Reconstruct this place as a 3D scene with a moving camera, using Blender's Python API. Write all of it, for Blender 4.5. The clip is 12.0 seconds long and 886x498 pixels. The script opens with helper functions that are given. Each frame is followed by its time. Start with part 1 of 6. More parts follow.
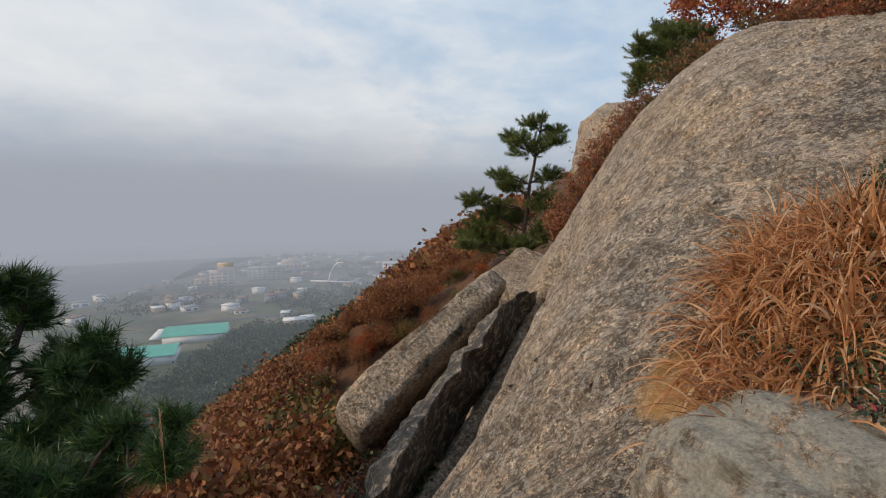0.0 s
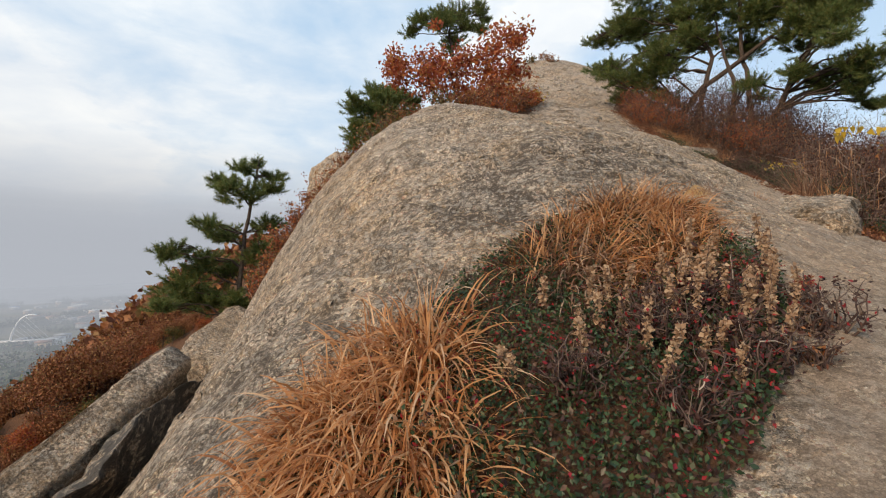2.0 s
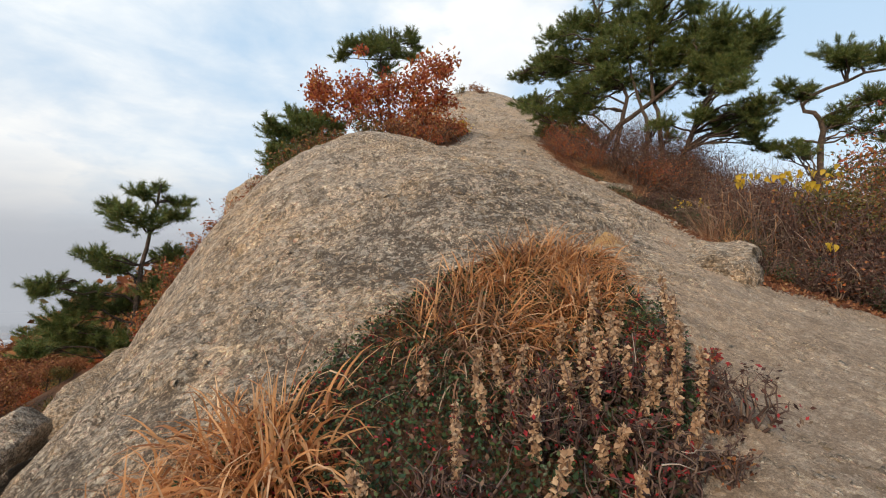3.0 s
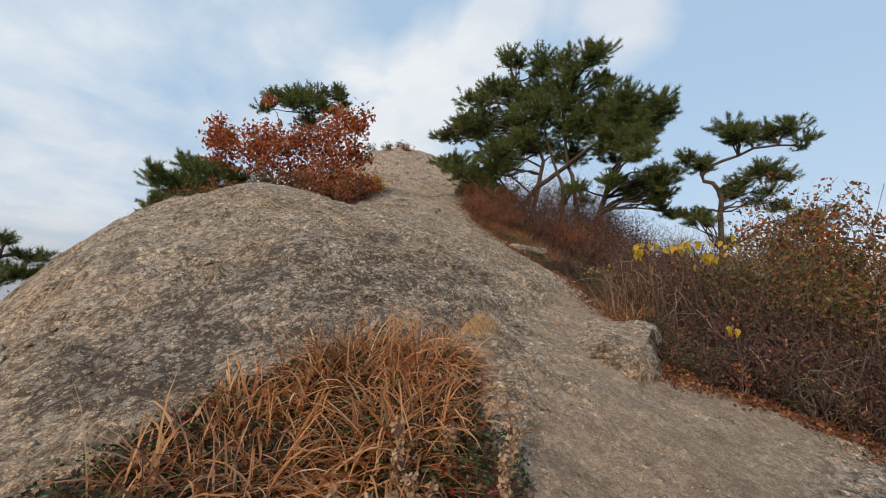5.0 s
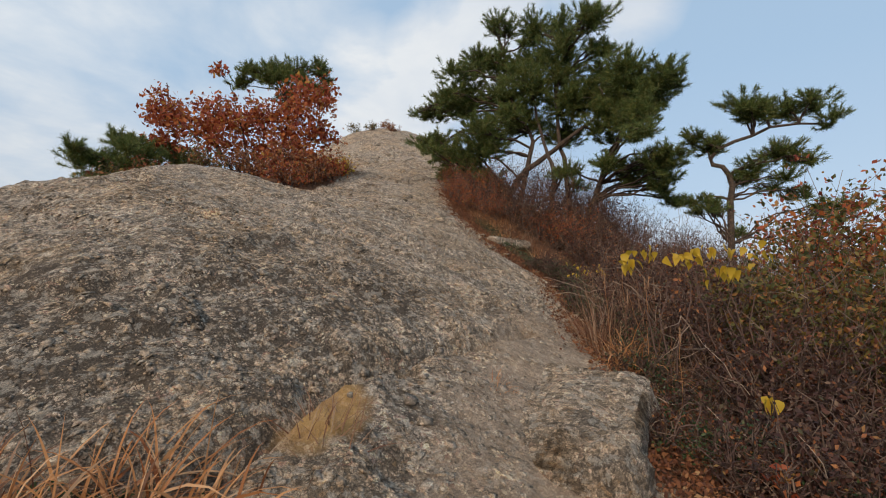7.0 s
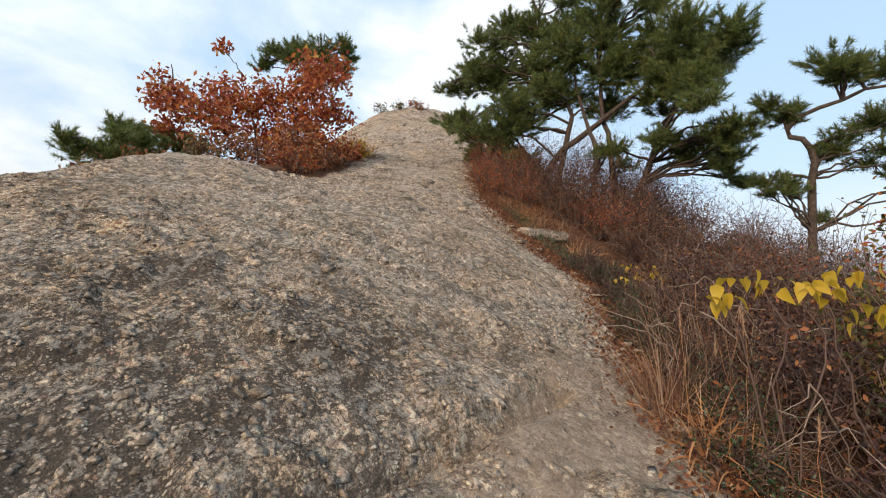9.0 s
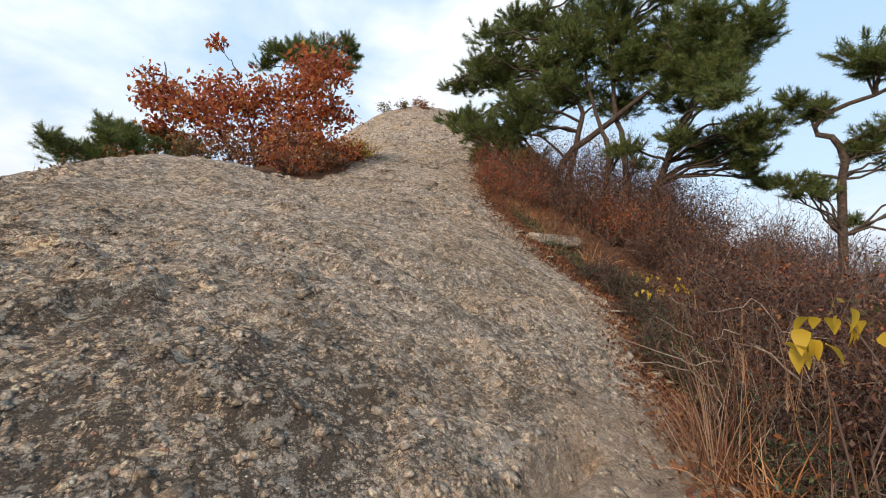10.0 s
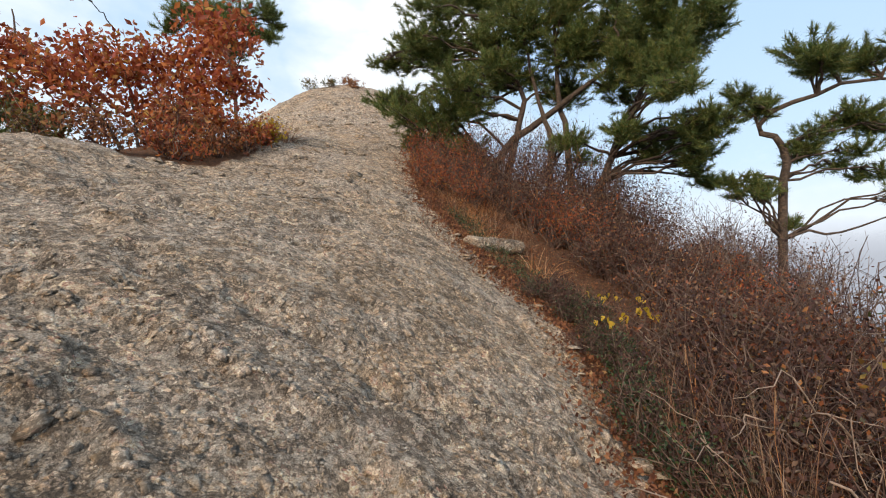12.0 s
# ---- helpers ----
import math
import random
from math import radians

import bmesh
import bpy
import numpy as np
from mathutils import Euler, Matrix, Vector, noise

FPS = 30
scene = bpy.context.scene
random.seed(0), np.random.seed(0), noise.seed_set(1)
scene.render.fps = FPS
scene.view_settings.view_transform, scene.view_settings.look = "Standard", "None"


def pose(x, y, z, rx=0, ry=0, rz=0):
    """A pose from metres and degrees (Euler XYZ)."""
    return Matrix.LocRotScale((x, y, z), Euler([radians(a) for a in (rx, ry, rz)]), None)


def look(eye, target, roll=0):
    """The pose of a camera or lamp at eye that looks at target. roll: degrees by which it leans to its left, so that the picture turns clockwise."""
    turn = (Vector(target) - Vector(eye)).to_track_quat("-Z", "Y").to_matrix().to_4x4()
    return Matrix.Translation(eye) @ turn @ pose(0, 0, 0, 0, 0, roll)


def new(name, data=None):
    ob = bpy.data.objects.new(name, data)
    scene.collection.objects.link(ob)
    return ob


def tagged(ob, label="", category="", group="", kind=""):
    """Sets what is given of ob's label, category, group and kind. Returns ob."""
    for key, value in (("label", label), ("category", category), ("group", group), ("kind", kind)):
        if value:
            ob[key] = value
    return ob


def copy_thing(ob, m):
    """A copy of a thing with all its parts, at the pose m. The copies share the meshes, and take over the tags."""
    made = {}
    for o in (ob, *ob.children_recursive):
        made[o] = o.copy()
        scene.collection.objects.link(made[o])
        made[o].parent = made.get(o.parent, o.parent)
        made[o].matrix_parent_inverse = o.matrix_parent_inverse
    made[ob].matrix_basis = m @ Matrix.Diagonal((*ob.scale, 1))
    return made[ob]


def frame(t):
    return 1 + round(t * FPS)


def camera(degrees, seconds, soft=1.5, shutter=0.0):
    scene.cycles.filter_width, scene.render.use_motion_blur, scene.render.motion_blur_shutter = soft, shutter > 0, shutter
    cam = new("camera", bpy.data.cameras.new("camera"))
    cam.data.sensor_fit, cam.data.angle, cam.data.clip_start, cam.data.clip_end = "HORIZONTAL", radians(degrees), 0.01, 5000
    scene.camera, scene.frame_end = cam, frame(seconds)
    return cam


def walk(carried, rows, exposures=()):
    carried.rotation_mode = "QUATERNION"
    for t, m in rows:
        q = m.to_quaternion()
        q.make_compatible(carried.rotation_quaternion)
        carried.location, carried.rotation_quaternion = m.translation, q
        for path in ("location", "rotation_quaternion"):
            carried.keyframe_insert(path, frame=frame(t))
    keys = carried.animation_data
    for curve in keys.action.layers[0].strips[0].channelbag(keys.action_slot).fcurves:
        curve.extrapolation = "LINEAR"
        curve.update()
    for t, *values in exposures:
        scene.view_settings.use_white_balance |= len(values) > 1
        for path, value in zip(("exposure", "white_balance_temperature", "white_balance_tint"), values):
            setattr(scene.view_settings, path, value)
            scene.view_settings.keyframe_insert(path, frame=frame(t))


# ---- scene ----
cam = camera(87.4, 12.0, soft=1.1)
METRES, EYE, TILT, LEAN, TURN = 9.5, 1.5, -5.0, 0.0, 0.0
ROWS = [
    (0.0, 0.0, 0.0, 0.0, 0.0, 0.0, -0.0),
    (0.5, 0.0302, -0.0008, 0.0175, -7.08, 1.49, 0.62),
    (1.0, 0.066, 0.0247, 0.0379, -15.63, 2.87, 1.3),
    (1.5, 0.1073, 0.0324, 0.0496, -22.65, 3.26, 1.84),
    (2.0, 0.1546, 0.0437, 0.0635, -28.92, 3.77, 2.36),
    (2.5, 0.1918, 0.0649, 0.0809, -34.17, 4.67, 2.72),
    (3.0, 0.2209, 0.0671, 0.0964, -36.69, 6.25, 2.9),
    (3.5, 0.252, 0.0697, 0.1126, -40.56, 7.64, 3.2),
    (5.5, 0.4022, 0.1058, 0.146, -44.56, 13.18, 3.5),
    (6.0, 0.4487, 0.1254, 0.1693, -44.82, 13.13, 3.46),
    (6.5, 0.502, 0.1358, 0.1811, -44.66, 12.01, 3.35),
    (8.5, 0.6456, 0.2109, 0.2276, -41.82, 7.94, 3.06),
    (9.0, 0.6741, 0.2283, 0.246, -39.53, 8.44, 2.86),
    (9.5, 0.7042, 0.2435, 0.2627, -37.26, 8.94, 2.69),
    (10.0, 0.7191, 0.2727, 0.2699, -38.76, 8.45, 2.8),
    (10.5, 0.7369, 0.3076, 0.2899, -42.24, 8.28, 3.14),
    (11.0, 0.7657, 0.3212, 0.3031, -45.21, 7.84, 3.43),
    (11.5, 0.7903, 0.3351, 0.3142, -46.92, 6.37, 3.6),
    (12.0, 0.8259, 0.3655, 0.3271, -46.65, 6.15, 3.53),
]
walk(cam, [(t, pose(0, 0, EYE, TILT, LEAN, TURN) @ pose(METRES * x, METRES * y, METRES * z, 90 + pitch, roll, yaw)) for t, x, y, z, yaw, pitch, roll in ROWS],
     exposures=[(0.0, 0.0, 6850, 10), (1.0, 0.12, 6900, 10), (1.5, 0.2, 6950, 10), (2.5, 0.42, 7200, 10), (3.7, 0.3, 7150, 10), (5.5, 0.05, 6850, 10), (6.7, 0.0, 6850, 10), (8.3, 0.38, 6950, 10), (9.5, 0.5, 6750, 10), (11.0, 0.45, 6800, 10), (12.0, 0.52, 6900, 10)])

# ---- world and light ----
SUN_ELEV, SUN_AZ = radians(27), radians(250)   # azimuth clockwise from +y
world = bpy.data.worlds.new("sky_world")
scene.world = world
world.use_nodes = True


class Nodes:
    """Short-hand for building node trees."""

    def __init__(self, tree):
        self.tree = tree
        tree.nodes.clear()

    def add(self, kind, **props):
        n = self.tree.nodes.new(kind)
        for key, value in props.items():
            if key == "operation":
                n.operation = value
            elif key == "blend_type":
                n.blend_type = value
            elif key == "data_type":
                n.data_type = value
            elif key == "sky_type":
                n.sky_type = value
            elif key == "feature":
                n.feature = value
            elif key == "noise_dimensions":
                n.noise_dimensions = value
            elif key == "attribute_name":
                n.attribute_name = value
        return n

    def link(self, a, b):
        self.tree.links.new(a, b)

    def put(self, value, socket):
        if isinstance(value, bpy.types.NodeSocket):
            self.link(value, socket)
        else:
            socket.default_value = value

    def math(self, op, a, b=0.0, clamp=False):
        n = self.add("ShaderNodeMath", operation=op)
        n.use_clamp = clamp
        self.put(a, n.inputs[0])
        self.put(b, n.inputs[1])
        return n.outputs[0]

    def mix(self, fac, a, b, blend="MIX"):
        n = self.add("ShaderNodeMix", data_type="RGBA", blend_type=blend)
        self.put(fac, n.inputs[0])
        self.put(a, n.inputs[6])
        self.put(b, n.inputs[7])
        return n.outputs[2]

    def ramp(self, fac, stops):
        n = self.add("ShaderNodeValToRGB")
        self.put(fac, n.inputs[0])
        e = n.color_ramp.elements
        while len(e) < len(stops):
            e.new(0.5)
        for k, (p, c) in enumerate(stops):
            e[k].position = p
            e[k].color = (c, c, c, 1) if isinstance(c, (int, float)) else (*c, 1)
        return n.outputs[0]

    def noise(self, vec, scale, detail=4.0, rough=0.55, distort=0.0):
        n = self.add("ShaderNodeTexNoise")
        if vec is not None:
            self.link(vec, n.inputs["Vector"])
        n.inputs["Scale"].default_value = scale
        n.inputs["Detail"].default_value = detail
        n.inputs["Roughness"].default_value = rough
        n.inputs["Distortion"].default_value = distort
        return n.outputs["Fac"]

    def voronoi(self, vec, scale, out="Distance", feature="F1"):
        n = self.add("ShaderNodeTexVoronoi", feature=feature)
        if vec is not None:
            self.link(vec, n.inputs["Vector"])
        n.inputs["Scale"].default_value = scale
        return n.outputs[out]


# tone of the horizon sky, also emitted by the haze shells
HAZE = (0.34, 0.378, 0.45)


def build_sky():
    s = Nodes(world.node_tree)
    sky = s.add("ShaderNodeTexSky", sky_type="NISHITA")
    sky.sun_disc = False
    sky.sun_elevation, sky.sun_rotation = SUN_ELEV, SUN_AZ
    sky.altitude, sky.air_density, sky.dust_density = 150, 1.0, 1.5
    tc = s.add("ShaderNodeTexCoord")
    sep = s.add("ShaderNodeSeparateXYZ")
    s.link(tc.outputs["Generated"], sep.inputs[0])
    up = s.math("ADD", s.math("MAXIMUM", sep.outputs[2], 0.0), 0.22)
    com = s.add("ShaderNodeCombineXYZ")
    s.link(s.math("DIVIDE", sep.outputs[0], up), com.inputs[0])
    s.link(s.math("DIVIDE", sep.outputs[1], up), com.inputs[1])
    wisps = s.noise(com.outputs[0], 1.5, 6, 0.55, 0.5)
    banks = s.noise(com.outputs[0], 0.55, 3, 0.5, 0.2)
    puffs = s.noise(com.outputs[0], 4.5, 6, 0.58, 0.3)
    cloud = s.math("ADD", s.math("MULTIPLY", s.math("SUBTRACT", puffs, 0.5), 0.22), s.math("ADD", s.math("MULTIPLY", wisps, 0.5), s.math("MULTIPLY", banks, 0.5)))
    # more cloud towards the bay, more blue over the ridge
    side = s.math("ADD", s.math("MULTIPLY", sep.outputs[0], -0.13), s.math("MULTIPLY", sep.outputs[1], 0.06))
    # separate clouds over the ridge and a broad bank over the bay
    for dx, dy, dz, wide, gain in ((0.619, 0.601, 0.506, 0.1, 0.51), (0.656, 0.485, 0.578, 0.08, 0.476), (0.553, 0.716, 0.425, 0.12, 0.442), (0.767, 0.33, 0.55, 0.09, 0.51), (0.4, 0.751, 0.525, 0.1, 0.14), (-0.542, 0.79, 0.286, 0.22, 0.24), (-0.367, 0.918, 0.152, 0.25, 0.16), (-0.169, 0.976, 0.139, 0.12, 0.16)):
        dot = s.math("ADD", s.math("ADD", s.math("MULTIPLY", sep.outputs[0], dx), s.math("MULTIPLY", sep.outputs[1], dy)), s.math("MULTIPLY", sep.outputs[2], dz))
        bank = s.ramp(s.math("DIVIDE", s.math("SUBTRACT", 1.0, dot), wide * wide), [(0.0, gain), (1.0, 0.0)])
        cloud = s.math("ADD", cloud, s.math("MULTIPLY", bank, s.math("MULTIPLY", wisps, 1.6)))
    mask = s.ramp(s.math("ADD", cloud, side), [(0.43, 0.0), (0.69, 1.0)])
    blue = s.mix(0.7, sky.outputs[0], (4.7, 6.8, 9.4, 1))
    lit = s.mix(s.ramp(s.math("ADD", banks, s.math("MULTIPLY", s.math("SUBTRACT", puffs, 0.5), 0.25)), [(0.36, 0.0), (0.60, 1.0)]), (5.9, 6.8, 8.1, 1), (8.5, 8.9, 9.3, 1))
    col = s.mix(mask, blue, lit)
    low = s.ramp(sep.outputs[2], [(0.0, 1.0), (0.07, 0.92), (0.20, 0.2), (0.42, 0.0)])
    turned = s.math("ADD", s.math("MULTIPLY", sep.outputs[0], -0.9), s.math("MULTIPLY", sep.outputs[1], 0.75))
    haze_side = s.mix(s.math("MULTIPLY_ADD", turned, 0.5, True), (6.6, 7.3, 8.4, 1), tuple(v * 10 for v in HAZE) + (1,))
    col = s.mix(low, col, haze_side)
    bg = s.add("ShaderNodeBackground")
    s.link(col, bg.inputs[0])
    bg.inputs[1].default_value = 0.1
    out = s.add("ShaderNodeOutputWorld")
    s.link(bg.outputs[0], out.inputs[0])


build_sky()
sun_data = bpy.data.lights.new("sun", "SUN")
sun_data.energy, sun_data.angle, sun_data.color = 2.25, radians(10), (1.0, 0.80, 0.60)
sun = new("sun", sun_data)
toward = Vector((math.sin(SUN_AZ) * math.cos(SUN_ELEV), math.cos(SUN_AZ) * math.cos(SUN_ELEV), math.sin(SUN_ELEV)))
sun.matrix_world = look(toward * 100, (0, 0, 0))

# ---- materials ----


def material(name):
    m = bpy.data.materials.new(name)
    m.use_nodes = True
    s = Nodes(m.node_tree)
    return m, s


def finish(s, col, rough=0.85, height=None, strength=0.4, dist=0.02, trans=0.0, metal=0.0):
    b = s.add("ShaderNodeBsdfPrincipled")
    s.put(col if isinstance(col, bpy.types.NodeSocket) else (*col, 1), b.inputs["Base Color"])
    s.put(rough, b.inputs["Roughness"])
    b.inputs["Metallic"].default_value = metal
    b.inputs["Specular IOR Level"].default_value = 0.3
    if height is not None:
        bump = s.add("ShaderNodeBump")
        bump.inputs["Strength"].default_value, bump.inputs["Distance"].default_value = strength, dist
        s.link(height, bump.inputs["Height"])
        s.link(bump.outputs[0], b.inputs["Normal"])
    out = s.add("ShaderNodeOutputMaterial")
    if trans > 0:
        tr = s.add("ShaderNodeBsdfTranslucent")
        s.put(col if isinstance(col, bpy.types.NodeSocket) else (*col, 1), tr.inputs[0])
        mx = s.add("ShaderNodeMixShader")
        mx.inputs[0].default_value = trans
        s.link(b.outputs[0], mx.inputs[1])
        s.link(tr.outputs[0], mx.inputs[2])
        s.link(mx.outputs[0], out.inputs[0])
    else:
        s.link(b.outputs[0], out.inputs[0])


def leaf_material(name, stops, rough=0.6, trans=0.18):
    """Foliage whose tone varies from leaf to leaf."""
    m, s = material(name)
    g = s.add("ShaderNodeNewGeometry")
    tc = s.add("ShaderNodeTexCoord")
    col = s.ramp(g.outputs["Random Per Island"], stops)
    patch = s.noise(tc.outputs["Object"], 1.7, 3)
    col = s.mix(s.ramp(patch, [(0.35, 0.55), (0.7, 0.0)]), col, (0.5, 0.45, 0.4, 1), "MULTIPLY")
    finish(s, col, rough, trans=trans)
    return m


def rock_colour(s, vec, crust=None):
    """Conglomerate: pale fragments of two sizes in a darker bed, with lichen and rust stains."""
    warp = s.add("ShaderNodeTexNoise")
    s.link(vec, warp.inputs["Vector"])
    warp.inputs["Scale"].default_value, warp.inputs["Detail"].default_value = 18, 3
    off = s.add("ShaderNodeVectorMath", operation="MULTIPLY_ADD")
    s.link(warp.outputs["Color"], off.inputs[0])
    off.inputs[1].default_value = (0.035, 0.035, 0.035)
    s.link(vec, off.inputs[2])
    bent = off.outputs[0]
    grain = s.noise(vec, 90, 3, 0.7)
    blotch = s.noise(vec, 0.9, 5, 0.6, 0.4)
    col = s.ramp(blotch, [(0.30, (0.302, 0.228, 0.161)), (0.46, (0.416, 0.313, 0.216)), (0.62, (0.477, 0.359, 0.249)), (0.75, (0.483, 0.339, 0.202))])
    grey = s.ramp(s.noise(vec, 0.7, 6, 0.68), [(0.44, 0.0), (0.56, 1.0)])
    col = s.mix(s.math("MULTIPLY", grey, 0.75), col, (0.42, 0.355, 0.29, 1))
    heights = []
    for scale, amount in ((22, 0.6), (50, 0.65)):
        sep = s.add("ShaderNodeSeparateColor")
        s.link(s.voronoi(bent, scale, "Color"), sep.inputs[0])
        col = s.mix(amount, col, s.ramp(sep.outputs[0], [(0.0, 0.10), (0.5, 0.5), (1.0, 0.90)]), "OVERLAY")
        heights.append(s.voronoi(bent, scale, "Distance", "DISTANCE_TO_EDGE"))
        if scale == 22:
            chip = s.math("MULTIPLY", s.ramp(sep.outputs[1], [(0.58, 0.0), (0.62, 0.9)]), s.ramp(heights[0], [(0.03, 0.0), (0.07, 1.0)]))
    rusty = s.ramp(sep.outputs[2], [(0.93, 0.0), (0.96, 0.5)])
    col = s.mix(rusty, col, (0.42, 0.25, 0.12, 1))
    col = s.mix(0.65, col, s.ramp(grain, [(0.3, 0.12), (0.7, 0.86)]), "OVERLAY")
    ochre = s.ramp(s.noise(vec, 2.3, 6, 0.7, 0.6), [(0.62, 0.0), (0.69, 0.6)])
    col = s.mix(ochre, col, (0.44, 0.29, 0.15, 1))
    # dark gaps between the fragments, in patches
    patch = s.noise(vec, 3.1, 5, 0.7)
    zone = s.ramp(s.noise(vec, 0.5, 4, 0.6), [(0.40, 0.50), (0.60, 0.92)])
    if crust is not None:
        patch = s.math("ADD", patch, s.math("MULTIPLY", crust, 0.06))
        zone = s.math("MAXIMUM", zone, crust)
    for dist, reach in zip(heights, (0.11, 0.16)):
        gap = s.math("SUBTRACT", s.math("MULTIPLY", s.ramp(patch, [(0.47, 0.0), (0.66, 1.0)]), reach * 1.6), dist)
        k = s.ramp(gap, [(0.0, 0.0), (0.05, 0.85)])
        col = s.mix(s.math("MULTIPLY", k, zone), col, (0.085, 0.066, 0.050, 1))
    spots = s.math("MAXIMUM", s.noise(vec, 34, 5, 0.75), s.math("SUBTRACT", s.noise(vec, 15, 6, 0.75, 0.5), 0.015))
    if crust is not None:
        spots = s.math("ADD", spots, s.math("MULTIPLY", crust, 0.025))
    bare = s.math("MULTIPLY", zone, s.math("SUBTRACT", 1.0, chip))
    black = s.math("MULTIPLY", s.ramp(spots, [(0.56, 0.0), (0.585, 0.88)]), bare)
    col = s.mix(black, col, (0.085, 0.068, 0.054, 1))
    bed = s.math("MULTIPLY", s.noise(vec, 70, 4, 0.8), s.ramp(s.noise(vec, 4.5, 5, 0.7), [(0.38, 0.86), (0.62, 1.12)]))
    if crust is not None:
        bed = s.math("ADD", bed, s.math("MULTIPLY", crust, 0.05))
    fleck = s.math("MULTIPLY", s.ramp(bed, [(0.538, 0.0), (0.56, 0.85)]), bare)
    col = s.mix(fleck, col, (0.10, 0.077, 0.056, 1))
    pale = s.math("MULTIPLY", s.ramp(s.noise(vec, 13, 6, 0.75), [(0.53, 0.0), (0.57, 1.0)]), 0.5)
    col = s.mix(pale, col, (0.54, 0.49, 0.415, 1))
    col = s.mix(0.6, col, s.ramp(s.noise(vec, 130, 3, 0.7), [(0.32, 0.06), (0.68, 0.82)]), "OVERLAY")
    lumps = s.math("SUBTRACT", 1.0, s.voronoi(bent, 22))
    hgt = s.math("ADD", s.math("MULTIPLY", lumps, 0.5), s.math("MULTIPLY", s.noise(vec, 38, 7, 0.75), 1.3))
    return col, hgt


def rock_material(name, soil=False, lichen=0.0, scale=((0.30, 0.28, 0.23), (0.58, 0.55, 0.46))):
    m, s = material(name)
    tc = s.add("ShaderNodeTexCoord")
    vec = tc.outputs["Object"]
    crust = None
    if soil:
        crust = s.add("ShaderNodeAttribute", attribute_name="crust").outputs["Fac"]
    col, hgt = rock_colour(s, vec, crust)
    if soil:
        frayed = s.math("MULTIPLY", s.math("SUBTRACT", s.noise(vec, 5, 5, 0.65), 0.5), 0.9)
        worn = s.add("ShaderNodeAttribute", attribute_name="worn")
        k = s.ramp(s.math("ADD", worn.outputs["Fac"], frayed), [(0.40, 0.0), (0.85, 0.55)])
        tread = s.mix(0.7, s.ramp(s.noise(vec, 3, 4), [(0.35, (0.34, 0.25, 0.178)), (0.65, (0.45, 0.33, 0.235))]), s.ramp(s.noise(vec, 60, 4, 0.7), [(0.3, 0.25), (0.7, 0.75)]), "OVERLAY")
        col = s.mix(k, col, tread)
        och = s.add("ShaderNodeAttribute", attribute_name="ochre")
        k = s.ramp(s.math("ADD", och.outputs["Fac"], frayed), [(0.38, 0.0), (0.85, 0.8)])
        col = s.mix(k, col, s.ramp(s.noise(vec, 9, 5, 0.7), [(0.3, (0.46, 0.24, 0.08)), (0.65, (0.64, 0.38, 0.13))]))
        at = s.add("ShaderNodeAttribute", attribute_name="soil")
        edge = s.math("ADD", at.outputs["Fac"], frayed)
        k = s.ramp(edge, [(0.42, 0.0), (0.58, 1.0)])
        earth = s.ramp(s.noise(vec, 24, 5, 0.7), [(0.3, (0.045, 0.025, 0.016)), (0.5, (0.11, 0.055, 0.03)), (0.7, (0.21, 0.105, 0.055))])
        col = s.mix(k, col, earth)
    # lichen scales; on the flake their dark tone paints in shade too
    if lichen:
        scales = s.ramp(s.noise(vec, 5.5, 6, 0.68, 0.5), [(0.40, 0.0), (0.52, lichen)])
        col = s.mix(scales, col, s.ramp(s.noise(vec, 60, 4, 0.7), [(0.3, scale[0]), (0.65, scale[1])]))
    finish(s, col, 0.92, hgt, 1.0, 0.03)
    return m


ROCK = rock_material("conglomerate_rock", True)
STONE = rock_material("weathered_rock")
# near-black scales: lichen plus the shade of the gap, painted as colour
LICHEN_SHADED = rock_material("lichen_and_gap_shade_rock", lichen=0.9, scale=((0.022, 0.021, 0.020), (0.085, 0.080, 0.074)))
LICHENED = rock_material("lichened_rock", lichen=0.75)


def clast_material():
    m, s = material("embedded_pebble")
    g = s.add("ShaderNodeNewGeometry")
    o = s.add("ShaderNodeObjectInfo")
    tc = s.add("ShaderNodeTexCoord")
    r = s.math("FRACT", s.math("ADD", g.outputs["Random Per Island"], o.outputs["Random"]))
    base = s.ramp(r, [(0.0, (0.229, 0.184, 0.142)), (0.3, (0.35, 0.267, 0.191)), (0.55, (0.446, 0.345, 0.239)), (0.72, (0.446, 0.385, 0.317)), (0.86, (0.543, 0.425, 0.3)), (0.95, (0.555, 0.356, 0.163)), (1.0, (0.29, 0.236, 0.185))])
    rock, hgt = rock_colour(s, g.outputs["Position"])
    finish(s, s.mix(0.8, base, rock), 0.9, hgt, 0.9, 0.014)
    return m


PEBBLE = clast_material()


def bark_material():
    m, s = material("pine_bark")
    tc = s.add("ShaderNodeTexCoord")
    n = s.noise(tc.outputs["Object"], 14, 5, 0.65)
    v = s.voronoi(tc.outputs["Object"], 22)
    col = s.ramp(n, [(0.3, (0.035, 0.028, 0.024)), (0.55, (0.085, 0.062, 0.048)), (0.75, (0.17, 0.115, 0.082))])
    finish(s, col, 0.9, s.math("ADD", n, v), 0.8, 0.02)
    return m


BARK = bark_material()


def twig_material():
    m, s = material("grey_twig")
    g = s.add("ShaderNodeNewGeometry")
    col = s.ramp(g.outputs["Random Per Island"], [(0.0, (0.05, 0.03, 0.026)), (0.6, (0.12, 0.076, 0.062)), (0.94, (0.20, 0.145, 0.11)), (1.0, (0.42, 0.34, 0.27))])
    finish(s, col, 0.85)
    return m


